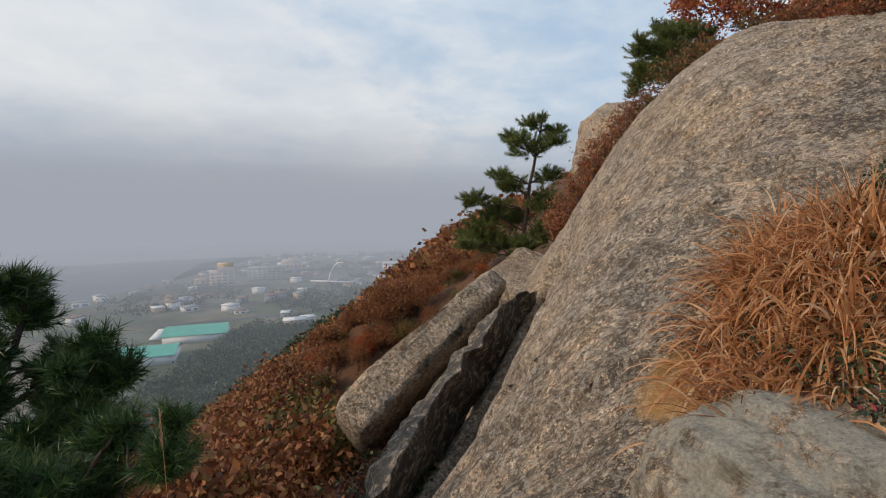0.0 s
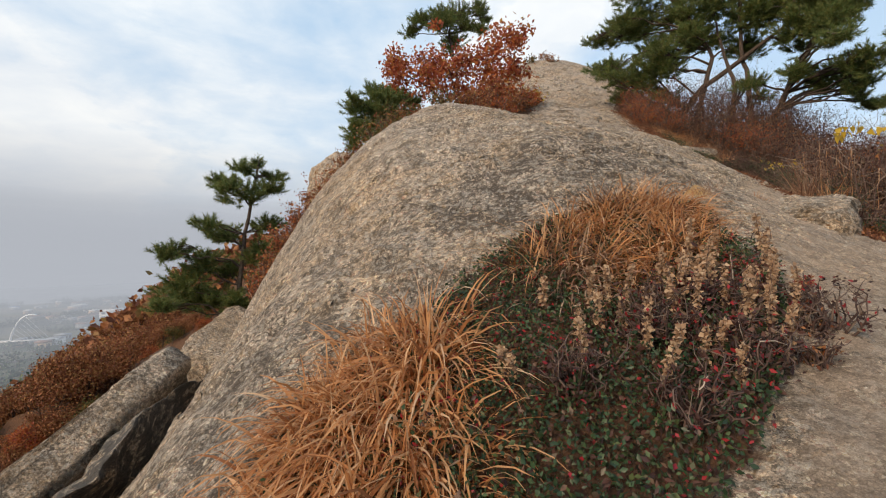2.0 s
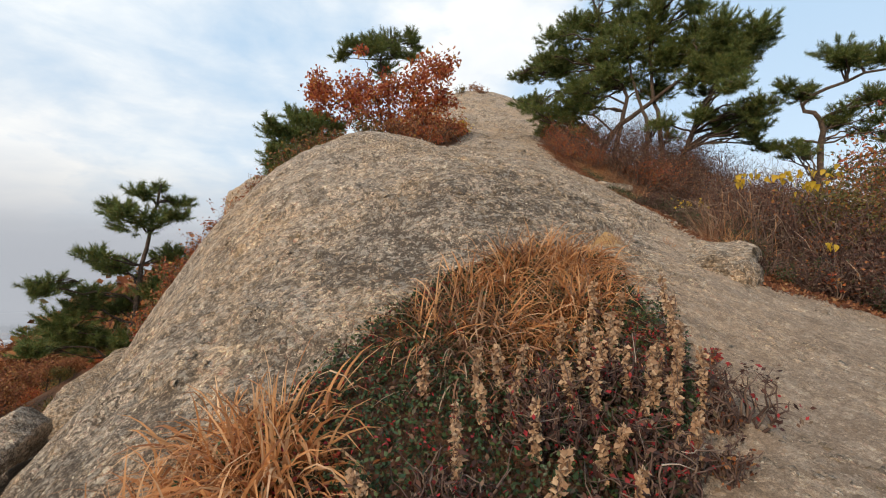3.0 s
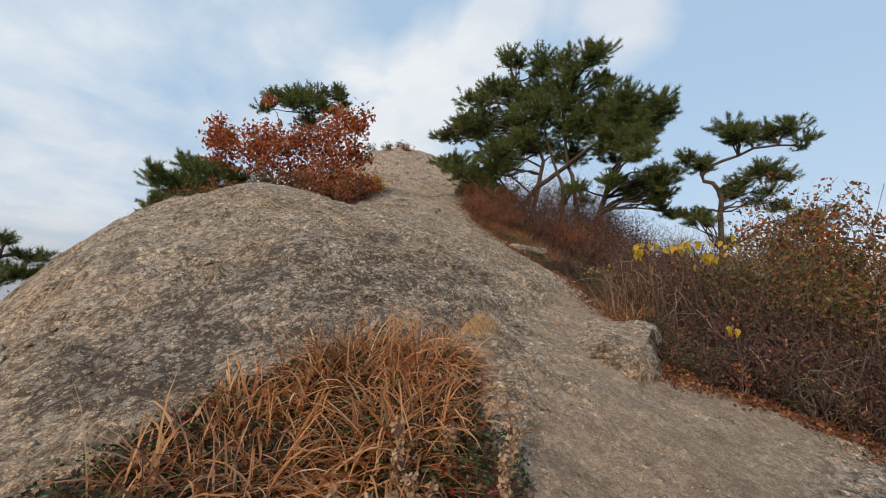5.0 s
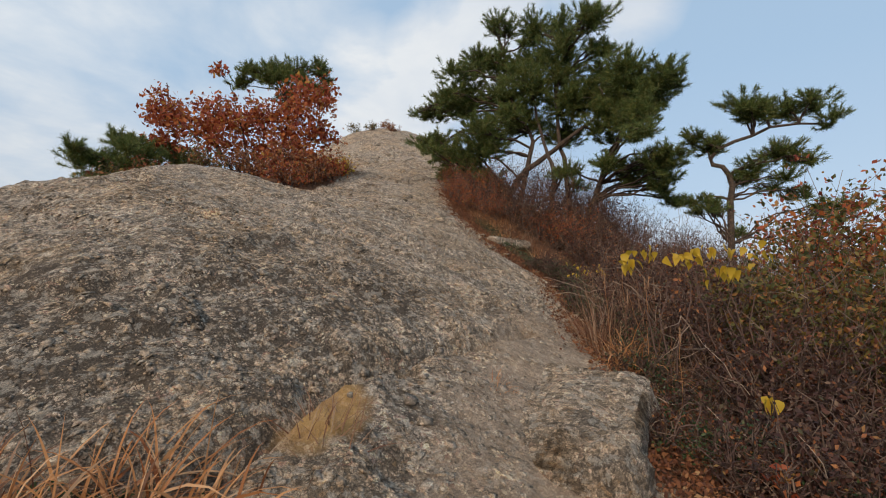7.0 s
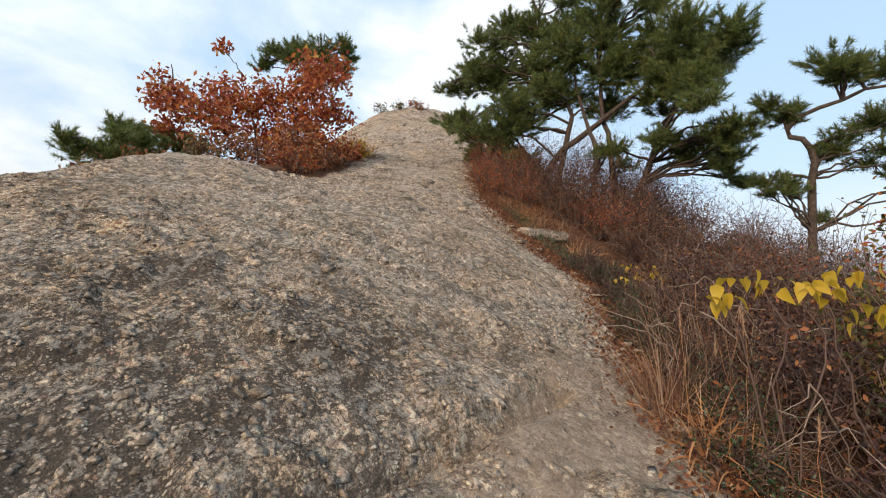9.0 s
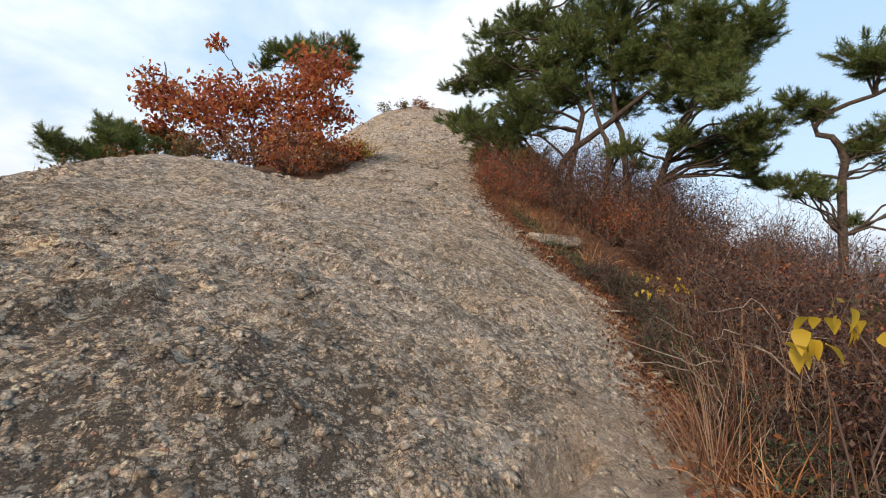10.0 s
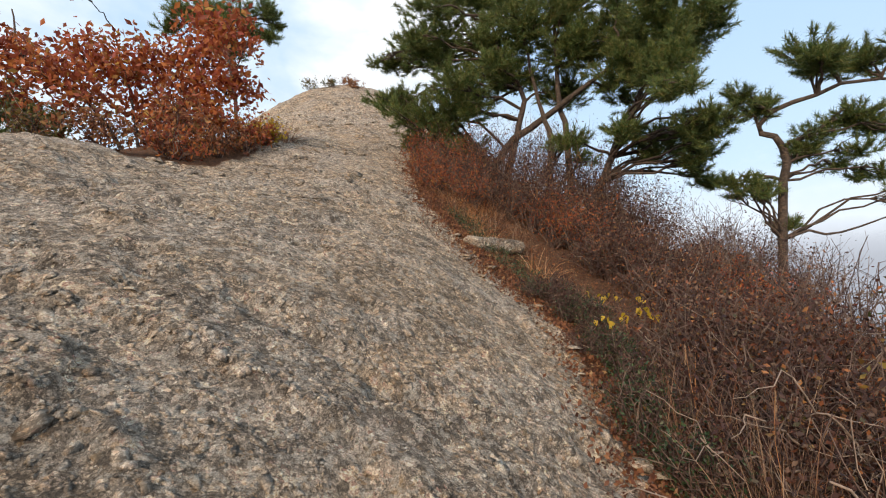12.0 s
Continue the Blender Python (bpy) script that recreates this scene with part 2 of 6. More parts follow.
TWIG = twig_material()
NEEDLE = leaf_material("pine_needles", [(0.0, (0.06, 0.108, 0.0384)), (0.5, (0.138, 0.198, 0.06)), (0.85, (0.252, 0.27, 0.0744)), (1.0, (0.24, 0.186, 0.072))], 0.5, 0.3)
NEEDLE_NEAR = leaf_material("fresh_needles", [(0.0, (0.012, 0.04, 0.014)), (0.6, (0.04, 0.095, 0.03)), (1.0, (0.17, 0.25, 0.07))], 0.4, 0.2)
OAK = leaf_material("autumn_oak_leaf", [(0.0, (0.221, 0.044, 0.0298)), (0.35, (0.442, 0.11, 0.0425)), (0.65, (0.607, 0.211, 0.0553)), (0.85, (0.423, 0.106, 0.085)), (1.0, (0.552, 0.334, 0.0765))], 0.5, 0.4)
RUST = leaf_material("rust_leaf", [(0.0, (0.12, 0.04, 0.022)), (0.4, (0.27, 0.095, 0.042)), (0.75, (0.40, 0.17, 0.065)), (1.0, (0.26, 0.17, 0.06))])
PURPLE = leaf_material("purple_brown_leaf", [(0.0, (0.0324, 0.0158, 0.0144)), (0.45, (0.0756, 0.0346, 0.0288)), (0.75, (0.13, 0.0576, 0.0396)), (0.92, (0.216, 0.144, 0.101)), (1.0, (0.0576, 0.0612, 0.0324))])
OLIVE = leaf_material("olive_leaf", [(0.0, (0.045, 0.06, 0.02)), (0.5, (0.12, 0.11, 0.03)), (0.85, (0.24, 0.17, 0.04)), (1.0, (0.34, 0.14, 0.04))])
YELLOW = leaf_material("yellow_leaf", [(0.0, (0.52, 0.33, 0.03)), (0.6, (0.66, 0.45, 0.05)), (1.0, (0.50, 0.42, 0.08))], 0.5, 0.4)
GREEN = leaf_material("dark_green_leaf", [(0.0, (0.018, 0.04, 0.02)), (0.6, (0.05, 0.095, 0.04)), (0.9, (0.11, 0.15, 0.06)), (1.0, (0.10, 0.05, 0.04))], 0.4, 0.2)
RED = leaf_material("red_leaf", [(0.0, (0.28, 0.02, 0.03)), (0.6, (0.45, 0.04, 0.045)), (1.0, (0.30, 0.06, 0.06))], 0.45, 0.3)
STRAW = leaf_material("straw", [(0.0, (0.30, 0.112, 0.045)), (0.35, (0.62, 0.279, 0.11)), (0.75, (0.78, 0.428, 0.20)), (1.0, (0.84, 0.595, 0.38))], 0.5, 0.4)
RUSTY_STRAW = leaf_material("rusty_straw", [(0.0, (0.16, 0.068, 0.04)), (0.45, (0.32, 0.168, 0.1)), (0.8, (0.432, 0.28, 0.184)), (1.0, (0.496, 0.368, 0.264))], 0.7, 0.25)
SEED = leaf_material("seed_husk", [(0.0, (0.34, 0.21, 0.13)), (0.5, (0.50, 0.33, 0.21)), (1.0, (0.62, 0.46, 0.31))], 0.8, 0.2)
LITTER = leaf_material("leaf_litter", [(0.0, (0.09, 0.035, 0.022)), (0.5, (0.20, 0.08, 0.042)), (0.85, (0.30, 0.13, 0.06)), (1.0, (0.38, 0.24, 0.12))], 0.8, 0.1)


def plain(name, c, rough=0.7, scale=0.5, vary=0.25):
    m, s = material(name)
    tc = s.add("ShaderNodeTexCoord")
    n = s.noise(tc.outputs["Object"], scale, 4, 0.6)
    lo, hi = tuple(v * (1 - vary) for v in c), tuple(min(0.9, v * (1 + vary)) for v in c)
    finish(s, s.ramp(n, [(0.3, lo), (0.7, hi)]), rough)
    return m


DEADWOOD = plain("bleached_wood", (0.27, 0.20, 0.155), 0.85, 30, 0.35)


def ground_material():
    m, s = material("hillside_ground")
    tc = s.add("ShaderNodeTexCoord")
    vec = tc.outputs["Object"]
    sep = s.add("ShaderNodeSeparateXYZ")
    s.link(vec, sep.inputs[0])
    n = s.noise(vec, 0.35, 6, 0.65)
    woods = s.ramp(n, [(0.3, (0.045, 0.03, 0.018)), (0.55, (0.11, 0.05, 0.026)), (0.75, (0.06, 0.06, 0.025))])
    f = s.noise(vec, 0.012, 6, 0.7)
    plots = s.voronoi(vec, 0.018, "Color")
    ps = s.add("ShaderNodeSeparateColor")
    s.link(plots, ps.inputs[0])
    town = s.ramp(ps.outputs[0], [(0.0, (0.09, 0.12, 0.07)), (0.35, (0.17, 0.17, 0.11)), (0.6, (0.24, 0.20, 0.15)), (0.8, (0.13, 0.15, 0.12)), (1.0, (0.26, 0.23, 0.20))])
    town = s.mix(s.ramp(f, [(0.4, 0.0), (0.6, 0.8)]), town, (0.05, 0.075, 0.045, 1))
    col = s.mix(s.ramp(s.math("MULTIPLY", s.math("ADD", sep.outputs[2], 120.0), 0.05), [(0.1, 0.0), (0.9, 1.0)]), town, woods)
    finish(s, col, 0.95, n, 0.4, 0.2)
    return m


GROUND = ground_material()

# ---- mesh helpers ----
rng = np.random.default_rng(7)


class Shape:
    """Gathers vertices and faces (triangles and quads) for one mesh."""

    def __init__(self):
        self.v, self.t, self.q, self.n = [], [], [], 0

    def add(self, verts, tris=None, quads=None):
        verts = np.asarray(verts, float).reshape(-1, 3)
        if tris is not None and len(tris):
            self.t.append(np.asarray(tris, int).reshape(-1, 3) + self.n)
        if quads is not None and len(quads):
            self.q.append(np.asarray(quads, int).reshape(-1, 4) + self.n)
        self.v.append(verts)
        self.n += len(verts)
        return self

    def mesh(self, name, smooth=False):
        me = bpy.data.meshes.new(name)
        v = np.concatenate(self.v) if self.v else np.zeros((0, 3))
        t = np.concatenate(self.t) if self.t else np.zeros((0, 3), int)
        q = np.concatenate(self.q) if self.q else np.zeros((0, 4), int)
        me.vertices.add(len(v))
        me.vertices.foreach_set("co", v.astype(np.float32).ravel())
        loops = np.concatenate([t.ravel(), q.ravel()])
        me.loops.add(len(loops))
        me.loops.foreach_set("vertex_index", loops.astype(np.int32))
        me.polygons.add(len(t) + len(q))
        starts = np.concatenate([np.arange(len(t)) * 3, len(t) * 3 + np.arange(len(q)) * 4])
        me.polygons.foreach_set("loop_start", starts.astype(np.int32))
        me.update(calc_edges=True)
        if smooth:
            me.polygons.foreach_set("use_smooth", np.ones(len(t) + len(q), bool))
        me.validate()
        return me


def part(name, shape, mat, parent=None, label="", smooth=False):
    """One mesh object, a part of a thing or a thing of its own."""
    me = shape if isinstance(shape, bpy.types.Mesh) else shape.mesh(name, smooth)
    if mat is not None and not me.materials:
        me.materials.append(mat)
    ob = new(name, me)
    if parent is not None:
        ob.parent = parent
    if label:
        tagged(ob, label)
    return ob


def thing(name, place, label, category, group="", kind=""):
    """An Empty at a thing's base, to carry its parts."""
    ob = new(name)
    ob.empty_display_size = 0.1
    ob.matrix_basis = Matrix.Translation(place)
    return tagged(ob, label, category, group, kind)


def unit(v):
    return v / np.maximum(np.linalg.norm(v, axis=-1, keepdims=True), 1e-9)


def tube(shape, pts, radii, sides=7):
    """A tapered limb along a line of points."""
    pts = np.asarray(pts, float)
    n = len(pts)
    along = unit(np.gradient(pts, axis=0))
    ref = np.where(np.abs(along[:, 2:3]) > 0.9, np.array([[1.0, 0, 0]]), np.array([[0, 0, 1.0]]))
    a = unit(np.cross(along, ref))
    b = np.cross(along, a)
    ang = np.arange(sides) * 2 * np.pi / sides
    ring = np.cos(ang)[None, :, None] * a[:, None] + np.sin(ang)[None, :, None] * b[:, None]
    v = (pts[:, None] + ring * np.asarray(radii, float)[:, None, None]).reshape(-1, 3)
    i = np.arange(n - 1)[:, None] * sides
    j = np.arange(sides)[None]
    k = (j + 1) % sides
    q = np.stack([i + j, i + k, i + sides + k, i + sides + j], -1).reshape(-1, 4)
    cap = np.stack([np.full(sides - 2, (n - 1) * sides), (n - 1) * sides + np.arange(1, sides - 1), (n - 1) * sides + np.arange(2, sides)], -1)
    shape.add(v, cap, q)


def leaves(shape, at, size, droop=0.0, narrow=0.5, r=None, fold=0.25):
    """Pointed, slightly folded leaves, one at each place."""
    r = r or rng
    at = np.asarray(at, float)
    n = len(at)
    d = unit(r.normal(size=(n, 3)) + np.array([0, 0, -droop]))
    s = unit(np.cross(d, r.normal(size=(n, 3))))
    up = np.cross(s, d)
    L = size * (0.6 + 0.8 * r.random((n, 1)))
    w = L * narrow * 0.5
    v = np.stack([at, at + d * L * 0.45 + s * w + up * w * fold, at + d * L, at + d * L * 0.45 - s * w + up * w * fold], 1)
    o = np.arange(n)[:, None] * 4
    shape.add(v.reshape(-1, 3), np.concatenate([o + np.array([[0, 1, 2]]), o + np.array([[0, 2, 3]])]))


def tufts(shape, at, along, length, count, width=0.0022, spread=0.75, r=None):
    """Bundles of needles that stand off their shoots."""
    r = r or rng
    at = np.repeat(np.asarray(at, float), count, 0)
    d0 = np.repeat(unit(np.asarray(along, float)), count, 0)
    n = len(at)
    d = unit(d0 + r.normal(size=(n, 3)) * spread)
    base = at + d0 * (r.random((n, 1)) - 0.7) * length * 1.2
    s = unit(np.cross(d, r.normal(size=(n, 3)))) * width
    L = length * (0.7 + 0.5 * r.random((n, 1)))
    v = np.stack([base - s, base + s, base + d * L], 1)
    shape.add(v.reshape(-1, 3), np.arange(n * 3).reshape(-1, 3))


def blades(shape, base, lean, length, width, bend=0.6, segs=4, r=None):
    """Arching blades of grass: base places, first directions, lengths and widths."""
    r = r or rng
    base = np.asarray(base, float)
    n = len(base)
    d = unit(np.asarray(lean, float))
    length = np.broadcast_to(length, (n,))[:, None]
    width = np.broadcast_to(width, (n,))[:, None]
    side = unit(np.cross(d, np.array([0, 0, 1.0])) + r.normal(size=(n, 3)) * 0.25)
    bend = (bend * (0.5 + r.random((n, 1))))
    p = base.copy()
    rows = []
    for k in range(segs + 1):
        f = k / segs
        w = width * (1 - f) ** 0.7 * 0.5 + 0.0003
        rows += [p - side * w, p + side * w]
        d = unit(d + np.array([0, 0, -1.0]) * bend / segs * (0.4 + 1.6 * f))
        p = p + d * length / segs
    v = np.stack(rows, 1)
    m = 2 * (segs + 1)
    o = np.arange(n)[:, None] * m
    q = np.concatenate([o + np.array([[2 * k, 2 * k + 1, 2 * k + 3, 2 * k + 2]]) for k in range(segs)])
    shape.add(v.reshape(-1, 3), None, q)


def wobble(a, b, n, amount, r=None, sag=0.0):
    """A crooked line from a to b."""
    r = r or rng
    a, b = np.asarray(a, float), np.asarray(b, float)
    f = np.linspace(0, 1, n)[:, None]
    p = a + (b - a) * f
    off = np.cumsum(r.normal(size=(n, 3)), 0)
    off -= off[0] + (off[-1] - off[0]) * f
    p += off * amount * np.linalg.norm(b - a) / n ** 0.5
    p[:, 2] -= sag * np.sin(f[:, 0] * np.pi) * np.linalg.norm(b - a)
    return p


def lattice(ix, iy, seed):
    h = (ix * 374761393 + iy * 668265263 + seed * 974634777) & 0x7FFFFFFF
    h = ((h ^ (h >> 13)) * 1274126177) & 0x7FFFFFFF
    return ((h ^ (h >> 16)) & 0xFFFF) / 65535.0


def field(x, y, scale, octaves=4, seed=0, gain=0.5):
    """Smooth random heights, -0.5 to 0.5, over x and y."""
    x, y = np.asarray(x, float), np.asarray(y, float)
    total, amp, norm = np.zeros(np.broadcast(x, y).shape), 1.0, 0.0
    for o in range(octaves):
        u, v = x * scale * 2 ** o + 17.3 * o, y * scale * 2 ** o - 9.1 * o
        iu, iv = np.floor(u).astype(np.int64), np.floor(v).astype(np.int64)
        fu, fv = u - iu, v - iv
        fu, fv = fu * fu * (3 - 2 * fu), fv * fv * (3 - 2 * fv)
        s = seed + o * 31
        total += amp * ((lattice(iu, iv, s) * (1 - fu) + lattice(iu + 1, iv, s) * fu) * (1 - fv) + (lattice(iu, iv + 1, s) * (1 - fu) + lattice(iu + 1, iv + 1, s) * fu) * fv - 0.5)
        norm += amp
        amp *= gain
    return total / norm


# ---- the lie of the land ----
BROAD = [0.74, -2.12, -2.27, -2.25, -3.12, -3.77, -2.33, 1.36, 1.12, -0.23, -1.04, -3.38, -3.25, -1.37, -0.66, 0.45, 1.2, 1.57, 0.59, -0.38, -1.64, -0.88, -0.57, -0.56, 0.55, 1.33, -0.56, -3.54, -1.97, -0.18, -0.95, -0.92, -0.41, 0.97, 1.05, -3.8, -1.46, 1.48, 0.68, 0.94, 2.65, 1.75, -2.61, -2.82, -2.55, -4.42, -1.32, -0.54, -3.97]
SMALL = [0.99, 0.29, -0.66, -0.37, -0.54, 0.24, -0.04, 0.04, 0.82, -0.09, -0.66, 0.08, 0.12, -0.19, 0.04, 0.3, 0.75, -0.21, -0.11, -0.01, 0.03, 0.44, 0.59, 0.12, 0.07, -0.34, 0.15, -0.11, -0.21, 0.79, -0.02, -0.03, -0.16, 0.14, -0.1, -0.33, -0.14, 0.37, -0.35, 0.12, 0.05, -0.27, -0.46, 0.31, 0.14, -0.26, -0.08, 0.29]


def smooth(a, b, x):
    f = np.clip((np.asarray(x, float) - a) / (b - a), 0, 1)
    return f * f * (3 - 2 * f)


def smin(a, b, k):
    f = np.clip(0.5 + 0.5 * (b - a) / k, 0, 1)
    return b * (1 - f) + a * f - k * f * (1 - f)


def hills(x, y):
    z = 0.30 * x + 0.22 * y - 1.0
    for k, w in enumerate(BROAD):
        cx, cy = -6 + 6 * (k // 7), -6 + 6 * (k % 7)
        z = z + w * np.exp(-((x - cx) ** 2 + (y - cy) ** 2) / (2 * 5.5 ** 2))
    for k, w in enumerate(SMALL):
        cx, cy = -1 + 15 / 7 * (k // 6), 2.4 * (k % 6)
        z = z + w * np.exp(-((x - cx) ** 2 + (y - cy) ** 2) / (2 * 1.7 ** 2))
    return z


def land(x, y):
    """Height of the mountain and the plain at its foot."""
    x, y = np.asarray(x, float), np.asarray(y, float)
    left = 0.72 * x - 0.07 * y - 4.2 + field(x, y, 0.03, 4, 5) * 9 * smooth(20, 80, np.hypot(x, y))
    right = 8 - 0.55 * (x - y) * 0.7071
    far = 30 - 0.45 * (y - 110)
    outer = smin(smin(left, right, 6), far, 10)
    outer = np.maximum(outer, -120 + 0.0 * x)
    off = np.maximum(np.abs(x - 12) - 18, np.abs(y - 12) - 18)
    k = smooth(-5, 6, off)
    return hills(np.clip(x, -9, 33), np.clip(y, -9, 33)) * (1 - k) + outer * k


def edge_x(y):
    """Where the bare rock gives way to the bushes on the ridge's far side."""
    return np.interp(y, [-6, 0.5, 1.45, 1.85, 2.2, 2.55, 2.85, 3.05, 3.3, 4.1, 4.8, 5.45, 6.3, 7.4, 8.9, 10.9, 13.5, 16, 30], [7.6, 8.9, 8.85, 8.7, 8.45, 8.1, 8.0, 8.7, 9.1, 10.0, 10.68, 11.52, 12.6, 13.2, 13.7, 14.6, 16.9, 20.0, 34])


def limb_x(y):
    """Where the dome breaks off towards the valley."""
    return np.interp(y, [-6, 0, 2, 4, 8, 12, 18, 30], [-3, -1.2, -0.9, -0.5, 0.5, 1.7, 4.5, 12])


def soil_at(x, y):
    u, v = (x - 3.6) * 0.95 + (y - 2.6) * 0.30, -(x - 3.6) * 0.30 + (y - 2.6) * 0.95
    bed = (1 - smooth(0.75, 1.15, np.hypot(u / 2.4, v / 1.08))) * smooth(0.45, 0.7, np.hypot(x - 6.0, y - 2.45))
    right = smooth(-0.25, 0.35, x - edge_x(y))
    left = 1 - smooth(-1.0, 0.2, x - limb_x(y))
    oak = 1 - smooth(0.7, 1.1, np.hypot((x - 10.2) / 2.6, (y - 14.2) / 1.8))
    return np.clip(np.maximum(np.maximum(bed, right), np.maximum(left, oak)), 0, 1)


def near_line(x, y, pts):
    """Distance from (x, y) to a bent line."""
    best = np.full(np.broadcast(x, y).shape, 99.0)
    for (ax, ay), (bx, by) in zip(pts, pts[1:]):
        t = np.clip(((x - ax) * (bx - ax) + (y - ay) * (by - ay)) / ((bx - ax) ** 2 + (by - ay) ** 2), 0, 1)
        best = np.minimum(best, np.hypot(x - ax - t * (bx - ax), y - ay - t * (by - ay)))
    return best


CREASE = [(5.7, 3.45), (6.5, 3.85), (7.3, 4.02), (8.2, 4.15), (9.1, 4.35)]
GULLY = [(-0.12, 4.46), (0.16, 5.21), (0.54, 6.17), (1.3, 7.46), (2.19, 8.91)]
STEPS = [(3.6, 0.2), (5.0, 0.9), (6.4, 1.9), (8.0, 2.1)]
TREAD = [(3.6, 0.9), (5.2, 1.7), (6.8, 2.75), (7.8, 3.5), (8.8, 3.95), (9.7, 4.4)]


def worn_at(x, y):
    return np.maximum(1 - smooth(0.2, 0.75, near_line(x, y, TREAD)), 0.9 * (1 - smooth(0.3, 1.0, near_line(x, y, STEPS))))


def ochre_at(x, y):
    u, v = (x - 6.42) * 0.9 + (y - 3.62) * 0.43, -(x - 6.42) * 0.43 + (y - 3.62) * 0.9
    patch = 1 - smooth(0.3, 1.15, np.hypot(u / 0.42, v / 0.26))
    return np.maximum(patch, 0.8 * (1 - smooth(0.4, 1.0, np.hypot((x - 1.35) / 0.35, (y - 2.55) / 0.5))))


def crust_at(x, y):
    """Black lichen crust on the steep face under the brow."""
    q = np.hypot((x - 6.0) / 3.2, (y - 4.75 - 0.1 * (x - 6.0)) / 1.0) + field(x, y, 0.9, 3, 57) * 0.5
    low = np.hypot((x - 1.6) / 1.6, (y - 3.6) / 1.6)
    return np.maximum(1 - smooth(0.55, 1.15, q), 0.6 * (1 - smooth(0.5, 1.2, low)))


def rough_rock(x, y):
    s = soil_at(x, y)
    lump = field(x, y, 0.55, 3, 11) * 0.22 + field(x, y, 2.2, 3, 12) * 0.10
    fine = field(x, y, 8, 3, 13, 0.6) * 0.075
    groove = -0.17 * np.exp(-(near_line(x, y, CREASE) / 0.075) ** 2)
    gully = -1.5 * np.exp(-(near_line(x, y, GULLY) / 0.24) ** 2)
    steps = field(x + 0.6 * y, y, 1.1, 4, 23, 0.6)
    shelf = 0.07 * (smooth(-0.02, 0.02, steps) - 0.5)
    return hills(x, y) + groove + gully + (lump + fine * (1 - 0.5 * worn_at(x, y)) + shelf * (1 - worn_at(x, y))) * (1 - 0.6 * s)


def seg(a, b, step):
    return np.linspace(a, b, max(2, int(round((b - a) / step)) + 1))[:-1]


def grid_mesh(name, xs, ys, zf, hole=None):
    X, Y = np.meshgrid(xs, ys, indexing="ij")
    sh = Shape()
    i, j = np.meshgrid(np.arange(len(xs) - 1), np.arange(len(ys) - 1), indexing="ij")
    if hole:
        cx, cy = (xs[:-1] + xs[1:])[i] / 2, (ys[:-1] + ys[1:])[j] / 2
        keep = ~((cx > hole[0]) & (cx < hole[1]) & (cy > hole[2]) & (cy < hole[3]))
        i, j = i[keep], j[keep]
    m = len(ys)
    q = np.stack([i * m + j, (i + 1) * m + j, (i + 1) * m + j + 1, i * m + j + 1], -1).reshape(-1, 4)
    sh.add(np.stack([X, Y, zf(X, Y)], -1).reshape(-1, 3), None, q)
    return sh.mesh(name, True), X, Y


BOX = (-6.0, 30.0, -6.0, 30.0)
fx = np.concatenate([seg(-6, -0.6, 0.3), seg(-0.6, 13, 0.045), seg(13, 20, 0.12), seg(20, 30, 0.3), [30.0]])
fy = np.concatenate([seg(-6, 0.6, 0.3), seg(0.6, 10, 0.045), seg(10, 18, 0.12), seg(18, 30, 0.25), [30.0]])


def edge_fade(x, y):
    return smooth(0.0, 1.5, np.minimum(np.minimum(x + 6, 30 - x), np.minimum(y + 6, 30 - y)))


rock_me, RX, RY = grid_mesh("rock_dome", fx, fy, lambda x, y: land(x, y) + (rough_rock(x, y) - hills(x, y)) * edge_fade(x, y))
at = rock_me.attributes.new("soil", "FLOAT", "POINT")
at.data.foreach_set("value", soil_at(RX, RY).ravel().astype(np.float32))
for label, values in (("worn", worn_at(RX, RY)), ("ochre", ochre_at(RX, RY)), ("crust", crust_at(RX, RY))):
    at = rock_me.attributes.new(label, "FLOAT", "POINT")
    at.data.foreach_set("value", values.ravel().astype(np.float32))
rock_dome = tagged(part("rock_dome", rock_me, ROCK), "bare grey-brown conglomerate rock dome studded with pebbles", "rock", kind="structure")


def surface(x, y):
    x, y = np.asarray(x, float), np.asarray(y, float)
    inside = (x > -6) & (x < 30) & (y > -6) & (y < 30)
    return np.where(inside, land(x, y) + (rough_rock(x, y) - hills(x, y)) * edge_fade(x, y), land(x, y))


far = np.concatenate([seg(30, 60, 2.5), seg(60, 160, 6), seg(160, 500, 20), seg(500, 1500, 100), seg(1500, 4200, 450), [4200.0]])
inner = np.concatenate([seg(-6, 30, 2.0), []])
axis = np.concatenate([-far[::-1] + 24, inner[0:], far])
axis = np.unique(np.round(axis, 4))
ground_me, _, _ = grid_mesh("ground", axis, axis, land, BOX)
tagged(part("ground", ground_me, GROUND), "wooded mountainside running down to a hazy coastal plain", "ground", kind="structure")

# ---- haze and water ----


